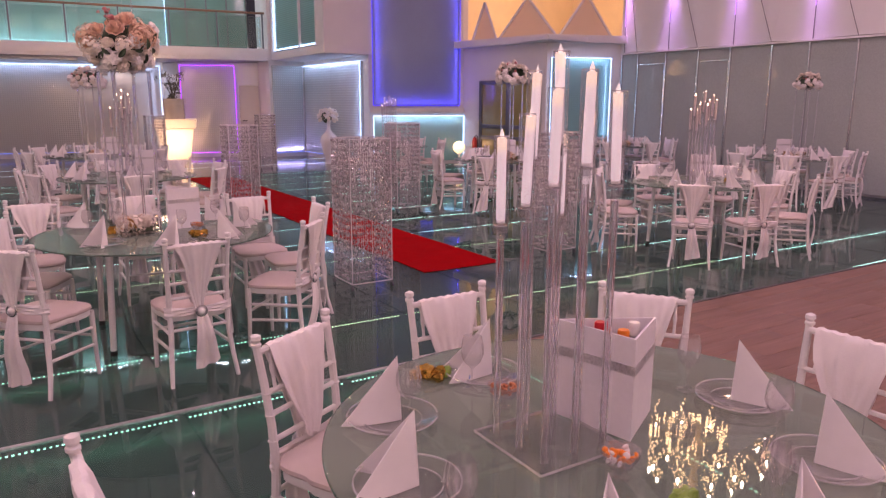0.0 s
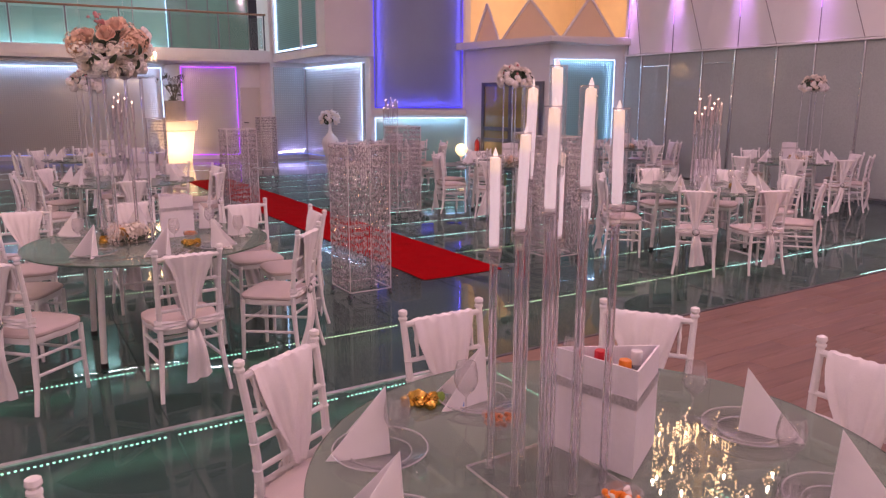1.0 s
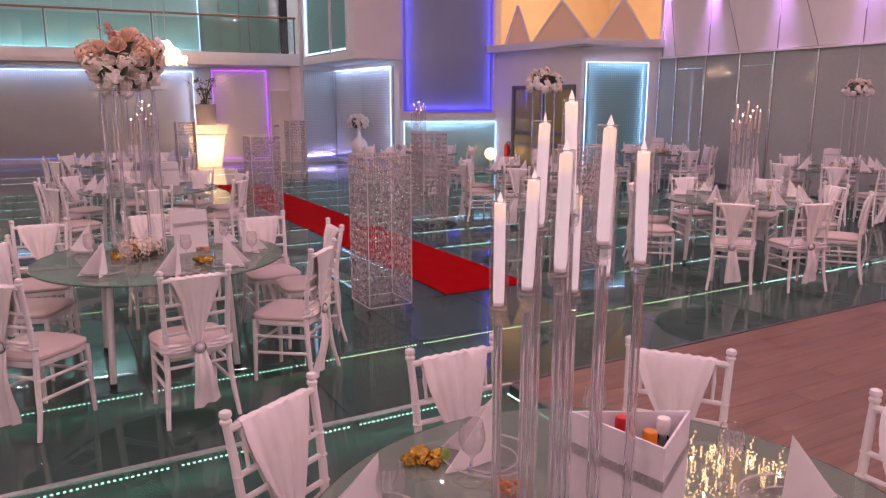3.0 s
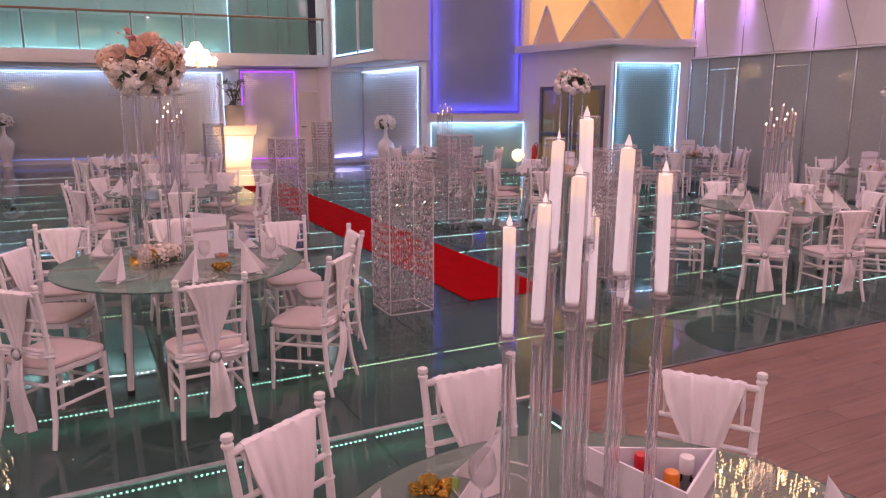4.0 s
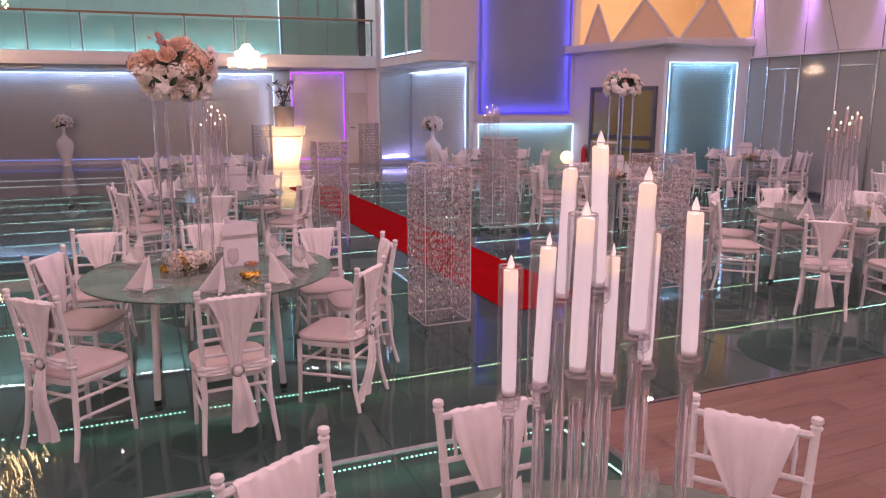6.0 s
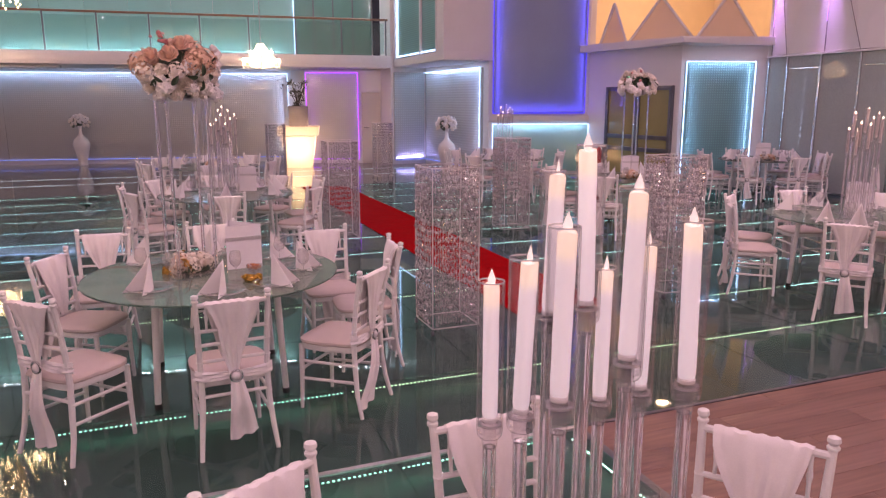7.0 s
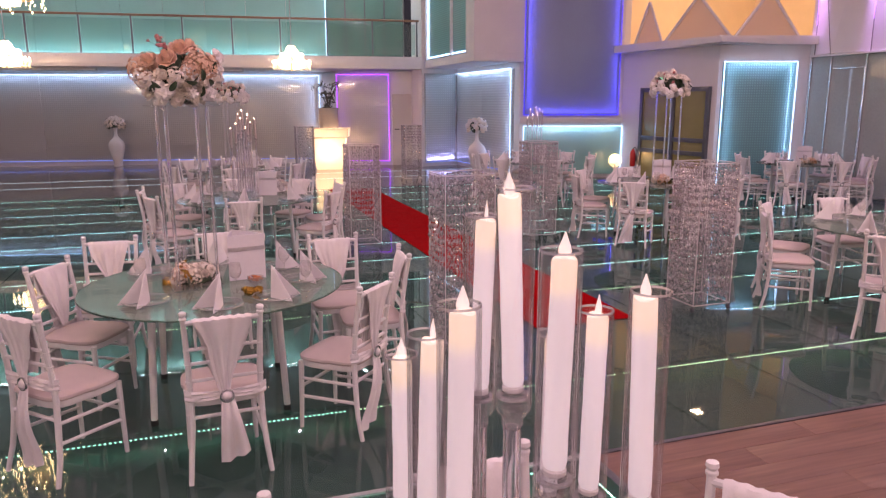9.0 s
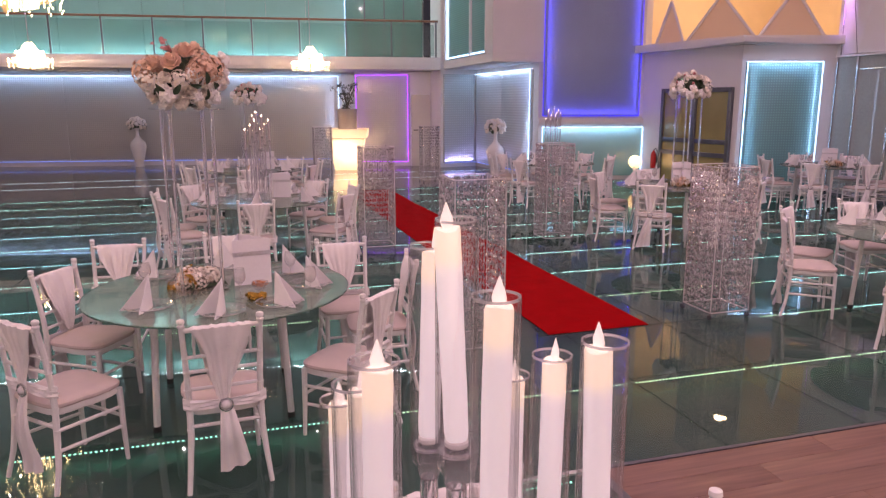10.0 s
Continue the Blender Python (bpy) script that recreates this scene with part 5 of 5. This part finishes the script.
TABLES = [
    # cx, cy, turn, chair angles, centrepiece
    (1.45, 1.42, 20, SEATS_NEAR, "candles"),
    (0.955, 5.57, -1.5, SEATS_ROSE, "big"),
    (1.42, 10.0, 40, (-150, -95, -38, 8, 48, 92, 135, 175), "candles"),
    (1.50, 14.2, 45, (-150, -95, -38, 8, 48, 92, 135, 175), "flowers"),
    (7.22, 5.76, 12, SEATS_EAST, "candles"),
    (7.30, 9.85, 30, (171, 222, 262, -55, -12, 30, 78, 125), "flowers"),
    (7.30, 14.0, 30, (165, 215, 262, -55, -12, 30, 78, 125), "candles"),
    (11.80, 7.60, 30, (175, 215, 252, -68, -25, 22, 68, 120), "flowers"),
    (12.00, 11.8, 10, (170, 215, 258, -60, -20, 25, 72, 122), "cards"),
]
# napkins (x, y, turn) and glasses of the table beside the dance floor
NEAR_NAPKINS = [(0.938, 1.803, -132), (0.790, 1.440, -118), (1.387, 1.960, -115), (1.967, 1.343, 55), (1.797, 0.955, 48), (1.385, 0.775, -25), (0.985, 0.945, -30)]
NEAR_GLASSES = [(0.968, 1.752), (1.276, 1.871), (1.893, 1.494), (1.792, 1.100), (0.788, 1.196), (1.75, 1.90), (1.45, 0.88)]
ROSE_NAPKINS = [(0.553, 5.201, -46), (0.967, 4.971, -46), (1.296, 5.066, 65), (1.405, 5.886, 100), (1.520, 5.467, 55), (0.52, 6.0, -150), (0.98, 6.17, 180)]
ROSE_GLASSES = [(0.673, 5.389), (1.076, 5.293), (1.50, 5.20), (0.50, 5.62), (1.42, 5.70), (0.75, 6.02)]
NAMES = "round glass table on white legs, laid for guests"
first_cand = None
for idx, (cx, cy, turn, angles, centre) in enumerate(TABLES):
    rnd = random.Random(100 + idx)
    table_at(NAMES, cx, cy, turn)
    seat_ring(cx, cy, angles, seed=idx)
    if idx == 4:
        angles = (196, 222, 250, -68, -20, 25, 72, 122)
    if idx > 1:
        for a in angles:
            place_setting(cx, cy, a, rnd)
    else:
        for k, (x, y, yaw) in enumerate(ROSE_NAPKINS if idx else NEAR_NAPKINS):
            o = new("napkin", NAPKINS[k % 2])
            o.matrix_world = pose(x, y, ZT + 0.005, 0, 0, yaw)
            tagged(o, "white folded napkin standing on a glass plate", "napkin", "napkins")
            glass_plate(x, y)
        for x, y in ROSE_GLASSES if idx else NEAR_GLASSES:
            goblet(x, y)
    if centre == "candles":
        ox, oy = (-0.195, 0.03) if idx == 0 else (0.0, 0.0)
        if idx == 0:
            candelabrum(cx + ox, cy + oy)
        elif first_cand is None:
            first_cand = candelabrum(cx + ox, cy + oy, 30, WAX_SHADED, FLAME_FAR)
        else:
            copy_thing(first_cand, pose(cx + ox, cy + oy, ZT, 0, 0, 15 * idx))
    elif centre in ("big", "flowers"):
        flower_stand(cx + {1: -0.135, 5: 0.20, 7: 0.14}.get(idx, -0.02), cy + (-0.20 if idx == 7 else 0.05), 15 if idx == 1 else turn - 30, {1: 1.93, 5: 2.03}.get(idx, 1.955), centre == "big", 20 + idx, 0.70 if idx == 7 else 0.92)
    if idx:
        gift_box(pose(1.14, 5.70, ZT, 0, 0, -20) if idx == 1 else pose(cx + 0.30, cy + 0.25, ZT, 0, 0, 66 - 4 * (idx - 1)), False)
        low_wreath(cx + (-0.13 if idx == 1 else 0.02), cy + (0.10 if idx == 1 else -0.12), 40 + idx) if centre != "candles" else None
for ch in BASE_CHAIRS:
    for o in (*ch.children_recursive, ch):
        bpy.data.objects.remove(o)
gift_box(pose(1.504, 1.453, ZT), True)

# ---- small things on the nearest tables ----
def candy(x, y, mat, label, r=0.03):
    bm = ball(bmesh.new(), (0, 0, r * 0.8), r, 3, 0.8)
    for v in bm.verts:
        v.co += v.normal * r * (0.45 * noise.noise(v.co * 45 + Vector((x * 9, y * 9, 0))) + 0.25 * noise.noise(v.co * 120))
    solo("wrapped_sweet", bm, mat, label, "sweet", m=pose(x, y, ZT))


def nut_bowl(x, y, fill=NUTS, what="roasted nuts"):
    b = thing("snack_bowl", pose(x, y, ZT), f"small footed glass bowl filled with {what}", "bowl", "snack bowls")
    part("bowl", lathe(bmesh.new(), [(0.026, 0.0), (0.026, 0.003), (0.010, 0.010), (0.012, 0.020), (0.036, 0.036), (0.050, 0.062), (0.052, 0.078), (0.0495, 0.078), (0.047, 0.063), (0.033, 0.040), (0.001, 0.028)], 28, close=False), BOWL_GLASS, b)
    rnd = random.Random(int(x * 997))
    for k in range(34):
        a, r = rnd.uniform(0, 6.28), 0.042 * math.sqrt(rnd.random())
        o = part("nut" if fill is NUTS else "sweet", NUT_ME if fill is NUTS else CHIP_ME if k % 3 else MINT_ME, None, b)
        o.matrix_local = Matrix.Translation((r * math.cos(a), r * math.sin(a), 0.050 + 0.018 * rnd.random() + 0.004)) @ Euler((rnd.uniform(0, 6), rnd.uniform(0, 6), 0)).to_matrix().to_4x4()


NUT_ME = finish("nut", ball(bmesh.new(), (0, 0, 0), 0.009, 1, 0.6), NUTS)
CHIP_ME = finish("sweet", ball(bmesh.new(), (0, 0, 0), 0.009, 2, 0.6), ORANGE_CAP)
MINT_ME = finish("sweet", ball(bmesh.new(), (0, 0, 0), 0.010, 2, 0.6), CERAMIC)
for dx, dy, rr in ((0, 0, 0.030), (0.042, -0.012, 0.026), (-0.034, 0.014, 0.024), (0.012, 0.040, 0.025), (0.020, -0.042, 0.020)):
    candy(1.198 + dx, 2.035 + dy, GOLD, "crumpled gold foil wrapped sweet on the table", rr)
candy(1.212, 2.090, LIME_WRAP, "green and gold wrapped sweet", 0.020)
candy(1.265, 2.02, LIME_WRAP, "green and gold wrapped sweet", 0.022)
candy(1.31, 1.955, BLUE_CAP, "blue and white wrapped sweet", 0.018)
candy(1.30, 1.00, LIME_WRAP, "green and gold wrapped sweet", 0.035)
nut_bowl(1.285, 1.709)
nut_bowl(1.282, 1.200, ORANGE_CAP, "orange sweets")
nut_bowl(1.20, 5.36)
for dx, dy in ((0, 0), (0.05, 0.01), (-0.02, 0.045)):
    candy(1.155 + dx, 5.19 + dy, GOLD, "crumpled gold foil wrapped sweet on the table", 0.030)
for dx, dy in ((0, 0), (0.05, 0.01), (-0.02, 0.045)):
    candy(7.55 + dx, 5.55 + dy, GOLD, "crumpled gold foil wrapped sweet on the table", 0.028)

# ---- red carpet and crystal pillars ----
carpet = bmesh.new()
grid = []
for i in range(80):
    y = 6.17 + 10.7 * i / 79
    grid.append([(3.60 + 0.98 * j / 8 + 0.006 * math.sin(y * 2.1), y, 0.008 + 0.0015 * math.sin(3.1 * y + 2 * j)) for j in range(9)])
sheet(carpet, grid, 0.006)
solo("red_carpet", carpet, CARPET, "long red carpet runner on the glass floor", "carpet")


def crystal_pillar():
    p = thing("crystal_pillar", pose(0, 0, -50), "square white wire pillar hung with crystal strands on small feet", "pillar", "crystal pillars")
    h, s = 1.40, 0.205
    rnd = random.Random(3)
    for sx in (-1, 1):
        for sy in (-1, 1):
            bm = bmesh.new()
            slab(bm, s * sx - 0.0035, s * sy - 0.0035, 0.06, s * sx + 0.0035, s * sy + 0.0035, h)
            part("post", bm, PILLAR_WIRE, p, smooth=False)
            bm = bmesh.new()
            rod(bm, (s * sx, s * sy, 0.03), (s * sx, s * sy, 0.06), 0.006, n=8)
            rod(bm, (s * sx - 0.010, s * sy + 0.012, 0.022), (s * sx + 0.010, s * sy + 0.012, 0.022), 0.022, n=12)
            part("caster", bm, STEEL, p)
    for z in (0.06, h - 0.014):
        for a in range(4):
            bm = box(-s + 0.006, -s - 0.005, z, s - 0.006, -s + 0.003, z + 0.009)
            bmesh.ops.rotate(bm, verts=bm.verts[:], cent=(0, 0, 0), matrix=Matrix.Rotation(a * math.pi / 2, 3, "Z"))
            part("crossbar", bm, PILLAR_WIRE, p, smooth=False)
    verts, faces = [], []
    for a in range(4):
        ca, sa = math.cos(a * math.pi / 2), math.sin(a * math.pi / 2)
        for k in range(17):
            u = -s + 0.022 + (2 * s - 0.044) * k / 16
            z, step = h - 0.03 - 0.012 * (k % 2), 0
            while z > 0.085 + 0.03 * rnd.random():
                r = 0.0125 if step % 4 == 0 else rnd.choice((0.0055, 0.007))
                x, y = u + rnd.uniform(-0.004, 0.004), -s - 0.009 + rnd.uniform(-0.005, 0.005)
                X, Y = x * ca - y * sa, x * sa + y * ca
                t = rnd.uniform(0, 1.5)
                b0 = len(verts)
                verts += [(X, Y, z + r * 1.25), (X, Y, z - r * 1.25)] + [(X + r * math.cos(t + q * math.pi / 2), Y + r * math.sin(t + q * math.pi / 2), z) for q in range(4)]
                for q in range(4):
                    faces += [(b0, b0 + 2 + q, b0 + 2 + (q + 1) % 4), (b0 + 1, b0 + 2 + (q + 1) % 4, b0 + 2 + q)]
                z -= 0.0175 + rnd.uniform(-0.001, 0.001)
                step += 1
    me = bpy.data.meshes.new("crystal_strands")
    me.from_pydata(verts, [], faces)
    me.materials.append(CRYSTAL)
    o = part("crystal_strands", me, None, p, "hanging strands of cut crystal beads")
    o["kind"] = "stuff"
    return p


base = crystal_pillar()
for x, y in ((2.87, 6.08), (5.40, 6.33), (2.96, 10.3), (5.52, 10.15), (3.30, 18.5), (5.95, 18.3)):
    copy_thing(base, pose(x, y, 0))
for o in (*base.children_recursive, base):
    bpy.data.objects.remove(o)


# ---- lit planter, vases ----
planter = thing("lit_planter", pose(4.55, 22.3, 0, 0, 0, -14), "tall glowing square planter with a warm inner light", "planter")
bm = bmesh.new()
lv = [(0.36, 0.0), (0.37, 0.02), (0.50, 0.92), (0.57, 0.95), (0.60, 1.20), (0.56, 1.21), (0.50, 1.12)]
rings = [[bm.verts.new((r * sx, r * sy, z)) for sx, sy in ((-1, -1), (1, -1), (1, 1), (-1, 1))] for r, z in lv]
for a, b in zip(rings, rings[1:]):
    for i in range(4):
        bm.faces.new((a[i], a[(i + 1) % 4], b[(i + 1) % 4], b[i]))
bm.faces.new(rings[0][::-1]), bm.faces.new(rings[-1])
part("shell", bm, PLANTER, planter, "glowing translucent shell", smooth=False)
data = bpy.data.lights.new("planter_bulb", "POINT")
data.energy, data.color, data.shadow_soft_size = 62, (1.0, 0.70, 0.38), 0.12
new("planter_bulb", data).location = (4.55, 22.3, 0.62)
shrub = thing("potted_shrub", pose(4.55, 22.3, 1.13), "wispy dark shrub in a grey pot set in the planter", "plant")
part("pot", lathe(bmesh.new(), [(0.27, 0.0), (0.28, 0.02), (0.29, 0.60), (0.30, 0.62), (0.30, 0.66), (0.26, 0.66), (0.25, 0.60)], 28), POT_GREY, shrub, "plain grey cylindrical pot")
rnd = random.Random(77)
for k in range(9):
    a, lean = k * 0.7 + rnd.uniform(-0.2, 0.2), rnd.uniform(0.15, 0.62)
    pts = [(0.05 * math.cos(a) * t + lean * math.cos(a) * t * t, 0.05 * math.sin(a) * t + lean * math.sin(a) * t * t, 0.5 + 0.95 * t * (1.1 - 0.3 * lean)) for t in [i / 5 for i in range(6)]]
    branch = part("branch", sweep(bmesh.new(), pts, [0.014, 0.012, 0.010, 0.008, 0.006, 0.003], 6), STEM, shrub)
    for j in range(16):
        t = rnd.uniform(0.25, 1.0)
        q = Vector(pts[min(5, int(t * 5))])
        d = Vector((rnd.uniform(-1, 1), rnd.uniform(-1, 1), rnd.uniform(-0.3, 1)))
        stud(branch, DRY_LEAF, q + d * 0.10, d, rnd.uniform(0, 6), rnd.uniform(1.0, 1.8))


def tall_vase(x, y, seed):
    v = thing("floor_vase", pose(x, y, 0), "tall white ceramic floor vase", "vase", "floor vases")
    part("body", lathe(bmesh.new(), [(0.15, 0.0), (0.16, 0.02), (0.135, 0.07), (0.15, 0.18), (0.215, 0.42), (0.27, 0.64), (0.278, 0.76), (0.235, 0.89), (0.12, 1.0), (0.07, 1.07), (0.052, 1.18), (0.055, 1.28), (0.085, 1.36), (0.076, 1.36), (0.045, 1.28)], 36, close=False), CERAMIC, v)
    v.scale = (0.88, 0.88, 0.88)
    bouquet(pose(x, y, 1.18), "loose pale bouquet standing in a floor vase", 0.95, ([BLOOM_CREAM, BLOOM_WHITE], [BLOOM_WHITE, BLOOM_CREAM], [LEAF_ME, BLOOM_CREAM]), seed)


tall_vase(-1.58, 25.2, 61)
tall_vase(7.95, 18.9, 62)

# ---- fire extinguisher and small lamp by the far table ----
ext = thing("fire_extinguisher", pose(11.30, 16.58, 0.34) @ Matrix.Scale(0.78, 4), "red fire extinguisher hung on the wall by the door", "extinguisher")
part("bracket", box(0.07, -0.02, 0.15, 0.145, 0.02, 0.35), STEEL, ext, "steel wall bracket", smooth=False)
part("cylinder", lathe(bmesh.new(), [(0.08, 0.0), (0.085, 0.02), (0.085, 0.42), (0.06, 0.50), (0.03, 0.53), (0.03, 0.56)], 20), RED_METAL, ext)
hose = bmesh.new()
sweep(hose, [(0.0, 0, 0.56), (0.07, 0, 0.62), (0.13, 0, 0.55), (0.12, 0, 0.35), (0.11, 0, 0.2)], [0.012] * 5, 8)
part("hose", hose, BLACK, ext, "black rubber hose")
globe = thing("globe_lamp", pose(10.80, 16.60, 0), "round glowing floor lamp by the low teal panel", "lamp")
part("globe", ball(bmesh.new(), (0, 0, 0.50), 0.165, 3), PLANTER, globe, "glowing translucent globe")
part("base", lathe(bmesh.new(), [(0.14, 0.0), (0.14, 0.03), (0.03, 0.06), (0.03, 0.30), (0.08, 0.345)], 20), CERAMIC, globe)
data = bpy.data.lights.new("globe_bulb", "POINT")
data.energy, data.color, data.shadow_soft_size = 7, (1.0, 0.66, 0.30), 0.05
new("globe_bulb", data).location = (10.80, 16.60, 0.54)


# ---- chandeliers ----
def make_chandelier(size=1.0, dome=False, hang=3.75):
    c = thing("chandelier", pose(0, 0, -60), "tiered crystal chandelier with many lit candle bulbs", "chandelier", "chandeliers")
    part("ceiling_rod", rod(bmesh.new(), (0, 0, 0.5 * size), (0, 0, hang), 0.012, n=8), SILVER, c)
    part("column", lathe(bmesh.new(), [(0.02, -0.35), (0.05, -0.28), (0.03, -0.15), (0.06, 0.0), (0.03, 0.15), (0.05, 0.3), (0.015, 0.5)], 16), ARM_GLOW, c, "glass column with a faint glow of its own")
    rnd = random.Random(8)
    for R, z, n in ((0.66, -0.10, 14), (0.40, 0.16, 9)):
        for k in range(n):
            a = 2 * math.pi * k / n
            ca, sa = math.cos(a), math.sin(a)
            pts = [(0.04 * ca, 0.04 * sa, z - 0.02), (0.35 * R * ca, 0.35 * R * sa, z - 0.11), (0.75 * R * ca, 0.75 * R * sa, z - 0.10), (R * ca, R * sa, z)]
            arm = part("arm", sweep(bmesh.new(), pts, [0.007] * 4, 6), ARM_GLOW, c)
            part("bulb", lathe(bmesh.new(), [(0.007, 0.05), (0.0135, 0.066), (0.011, 0.084), (0.001, 0.105)], 8, (R * ca, R * sa, z)), BULB, arm, "lit candle bulb")
            part("drip_pan", lathe(bmesh.new(), [(0.004, 0.0), (0.035, 0.012), (0.036, 0.016), (0.012, 0.018), (0.010, 0.05)], 10, (R * ca, R * sa, z)), ARM_GLOW, arm)
            bm = bmesh.new()
            for j in range(8):
                ball(bm, (R * ca + 0.046 * math.cos(j * 0.785), R * sa + 0.046 * math.sin(j * 0.785), z + 0.022 - 0.03 * (j % 2)), 0.007, 1, 1.7)
            for j in range(5):
                ball(bm, (R * ca + 0.02 * math.cos(j * 1.3), R * sa + 0.02 * math.sin(j * 1.3), z - 0.03 - 0.045 * j), 0.010, 1, 1.6)
            for j in range(7):
                t = j / 7
                ball(bm, (R * (0.3 + 0.7 * t) * ca, R * (0.3 + 0.7 * t) * sa, z + 0.12 * (1 - t) - 0.1 * math.sin(math.pi * t)), 0.008, 1)
            part("bead_string", bm, BEAD_GLOW, arm, "strings of glass beads given their own glow")["kind"] = "stuff"
    bm = bmesh.new()
    for k in range(64):
        a, r = rnd.uniform(0, 6.28), 0.48 * math.sqrt(rnd.random())
        for j in range(4):
            ball(bm, (r * math.cos(a), r * math.sin(a), -0.13 - 0.035 * j - 0.22 * (0.48 - r)), 0.009, 1, 1.7)
    part("pendant_fringe", bm, BEAD_GLOW, c, "hanging crystal pendants given their own glow")["kind"] = "stuff"
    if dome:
        # extra emitting beads fill the bell with the bulbs' glare
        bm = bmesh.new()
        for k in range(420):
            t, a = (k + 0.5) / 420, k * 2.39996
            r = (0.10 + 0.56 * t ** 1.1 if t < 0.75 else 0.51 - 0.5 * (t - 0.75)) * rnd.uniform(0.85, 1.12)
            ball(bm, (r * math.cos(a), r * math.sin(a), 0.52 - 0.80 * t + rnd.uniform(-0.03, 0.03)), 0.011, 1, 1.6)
        part("crystal_dome", bm, BEAD_GLOW, c, "dense dome of self glowing crystal beads")["kind"] = "stuff"
    for o in c.children_recursive:
        if o.name.split(".")[0] != "ceiling_rod":
            o.data.transform(Matrix.Scale(size, 4))
    return c


base = make_chandelier()
for x, y, z in ((-1.55, 11.6, 3.45), (5.65, 4.3, 3.28), (-1.55, 4.3, 3.3), (-1.55, -3.0, 3.3), (5.65, -3.0, 3.3)):
    copy_thing(base, pose(x, y, z))
for o in (*base.children_recursive, base):
    bpy.data.objects.remove(o)

base = make_chandelier(0.72, True, 3.97)
for x, y, z in ((3.33, 20.6, 3.03), (-3.4, 21.0, 3.03)):
    tagged(copy_thing(base, pose(x, y, z)), "domed crystal chandelier glowing warm before the balcony")
for o in (*base.children_recursive, base):
    bpy.data.objects.remove(o)

# ---- floor pieces ----
glass_floor = thing("glass_floor", Matrix.Identity(4), "dark reflecting glass floor panes with light strips in the joints", "floor", kind="structure")
near_floor = thing("glass_floor_near", Matrix.Identity(4), "dark reflecting glass floor panes beside the wood floor", "floor", kind="structure")


def pane_mesh(w, d):
    return finish("glass_pane", box(0.004, 0.004, -0.014, w - 0.004, d - 0.004, 0.0), FLOOR_GLASS, smooth=False)


def strip_mesh(mat, w):
    bm = bmesh.new()
    n = int((w - 0.04) / 0.028)
    for k in range(n):
        x = 0.027 + k * 0.028
        slab(bm, x - 0.0062, -0.0038, -0.024, x + 0.0062, 0.0038, -0.018)
    return finish("led_strip", bm, mat, smooth=False)


PANE, LONG = pane_mesh(1.0, DY), pane_mesh(2.0, DY)
STRIPS = [strip_mesh(mt, 1.0) for mt in (LED_TEAL, LED_LIME, LED_WHITE, LED_SKY)]


def lay(parent, me, x, y):
    o = new(me.name.split(".")[0], me)
    o.parent = parent
    o.location = (x, y, 0)


for k in range(12):
    y = YS + k * DY + 0.012 * (k == 0)
    for i in range(-12, 12):
        x = XJ + i
        if (i <= -6 and i % 2 == 0) or i in (9, 11):
            lay(glass_floor, LONG, x, y)
        elif -4 <= i <= 8:
            lay(glass_floor, PANE, x, y)
        if k == 0 and x > 7:
            lay(glass_floor, STRIPS[2], x, y + 0.07)
        if k and (k != 2 or 5 < x < 6.9) and x > -6:
            c = (0 if x < 1.5 else 1 if x < 6 else 2) if k == 1 else 1 if k < 4 and -0.5 < x < 6 else 2 if x > -0.5 or k % 2 else 3
            lay(glass_floor, STRIPS[c], x, y - 0.04)
# strips along the far end of the glass, in the stone beyond it and down its west edge
for i in range(-4, 12):
    lay(glass_floor, STRIPS[2], XJ + i, YN - 0.04)
DIM = strip_mesh(glow("dim floor LED", (0.6, 0.85, 0.9), 1.2), 1.0)
for i in range(-9, 11):
    for y in (19.36, 20.84):
        o = new("led_strip", DIM)
        o.parent = glass_floor
        o.location = (XJ + i, y, 0.0255)
EDGE = strip_mesh(LED_WHITE, 1.0)
for k in range(6):
    o = new("led_strip", EDGE)
    o.parent = glass_floor
    o.matrix_local = pose(XJ - 4.03, YN - 1.06 - k, 0, 0, 0, 90)
for k in range(1, 9):
    y = YS - 0.03 - k * DY
    for i in range(-8, 2):
        lay(near_floor, PANE, XJ + i, y)
        if k < 3:
            lay(near_floor, STRIPS[0], XJ + i, y + DY - 0.030)
side = strip_mesh(LED_TEAL, 1.0)
for k in range(5):
    o = new("led_strip", side)
    o.parent = near_floor
    o.matrix_local = pose(WX - 0.09, YS - 1.06 - 1.0 * k, 0, 0, 0, 90)

wood = thing("wood_floor", Matrix.Identity(4), "brown laminate plank dance floor", "floor", kind="structure")
part("underlay", box(WX + 0.022, -7, -0.108, 13.74, YS - 0.025, -0.012), UNDER, wood, smooth=False)
PLANK = finish("plank", box(0.001, 0.001, -0.011, 1.379, 0.191, 0.0, 0.0012), WOOD)
row = 0
y = YS - 0.026 - 0.192
while y > -3.2:
    x = WX + 0.024 - (row * 0.53) % 1.38
    while x < 11.0:
        if x >= WX + 0.02:
            o = new("plank", PLANK)
            o.parent = wood
            o.location = (x, y, 0)
        else:
            o = new("plank", PLANK)
            o.parent = wood
            cut = (x + 1.38 - WX - 0.024) / 1.38
            o.matrix_local = Matrix.Translation((WX + 0.024, y, 0)) @ Matrix.Diagonal((max(0.02, cut), 1, 1, 1))
        x += 1.38
    y -= 0.192
    row += 1
rest = bmesh.new()
slab(rest, 12.42, -6.98, -0.011, 13.7, YS - 0.03, -0.0005)
slab(rest, WX + 0.024, -6.98, -0.011, 12.42, y + 0.19, -0.0005)
part("plank_field", rest, WOOD, wood, smooth=False)
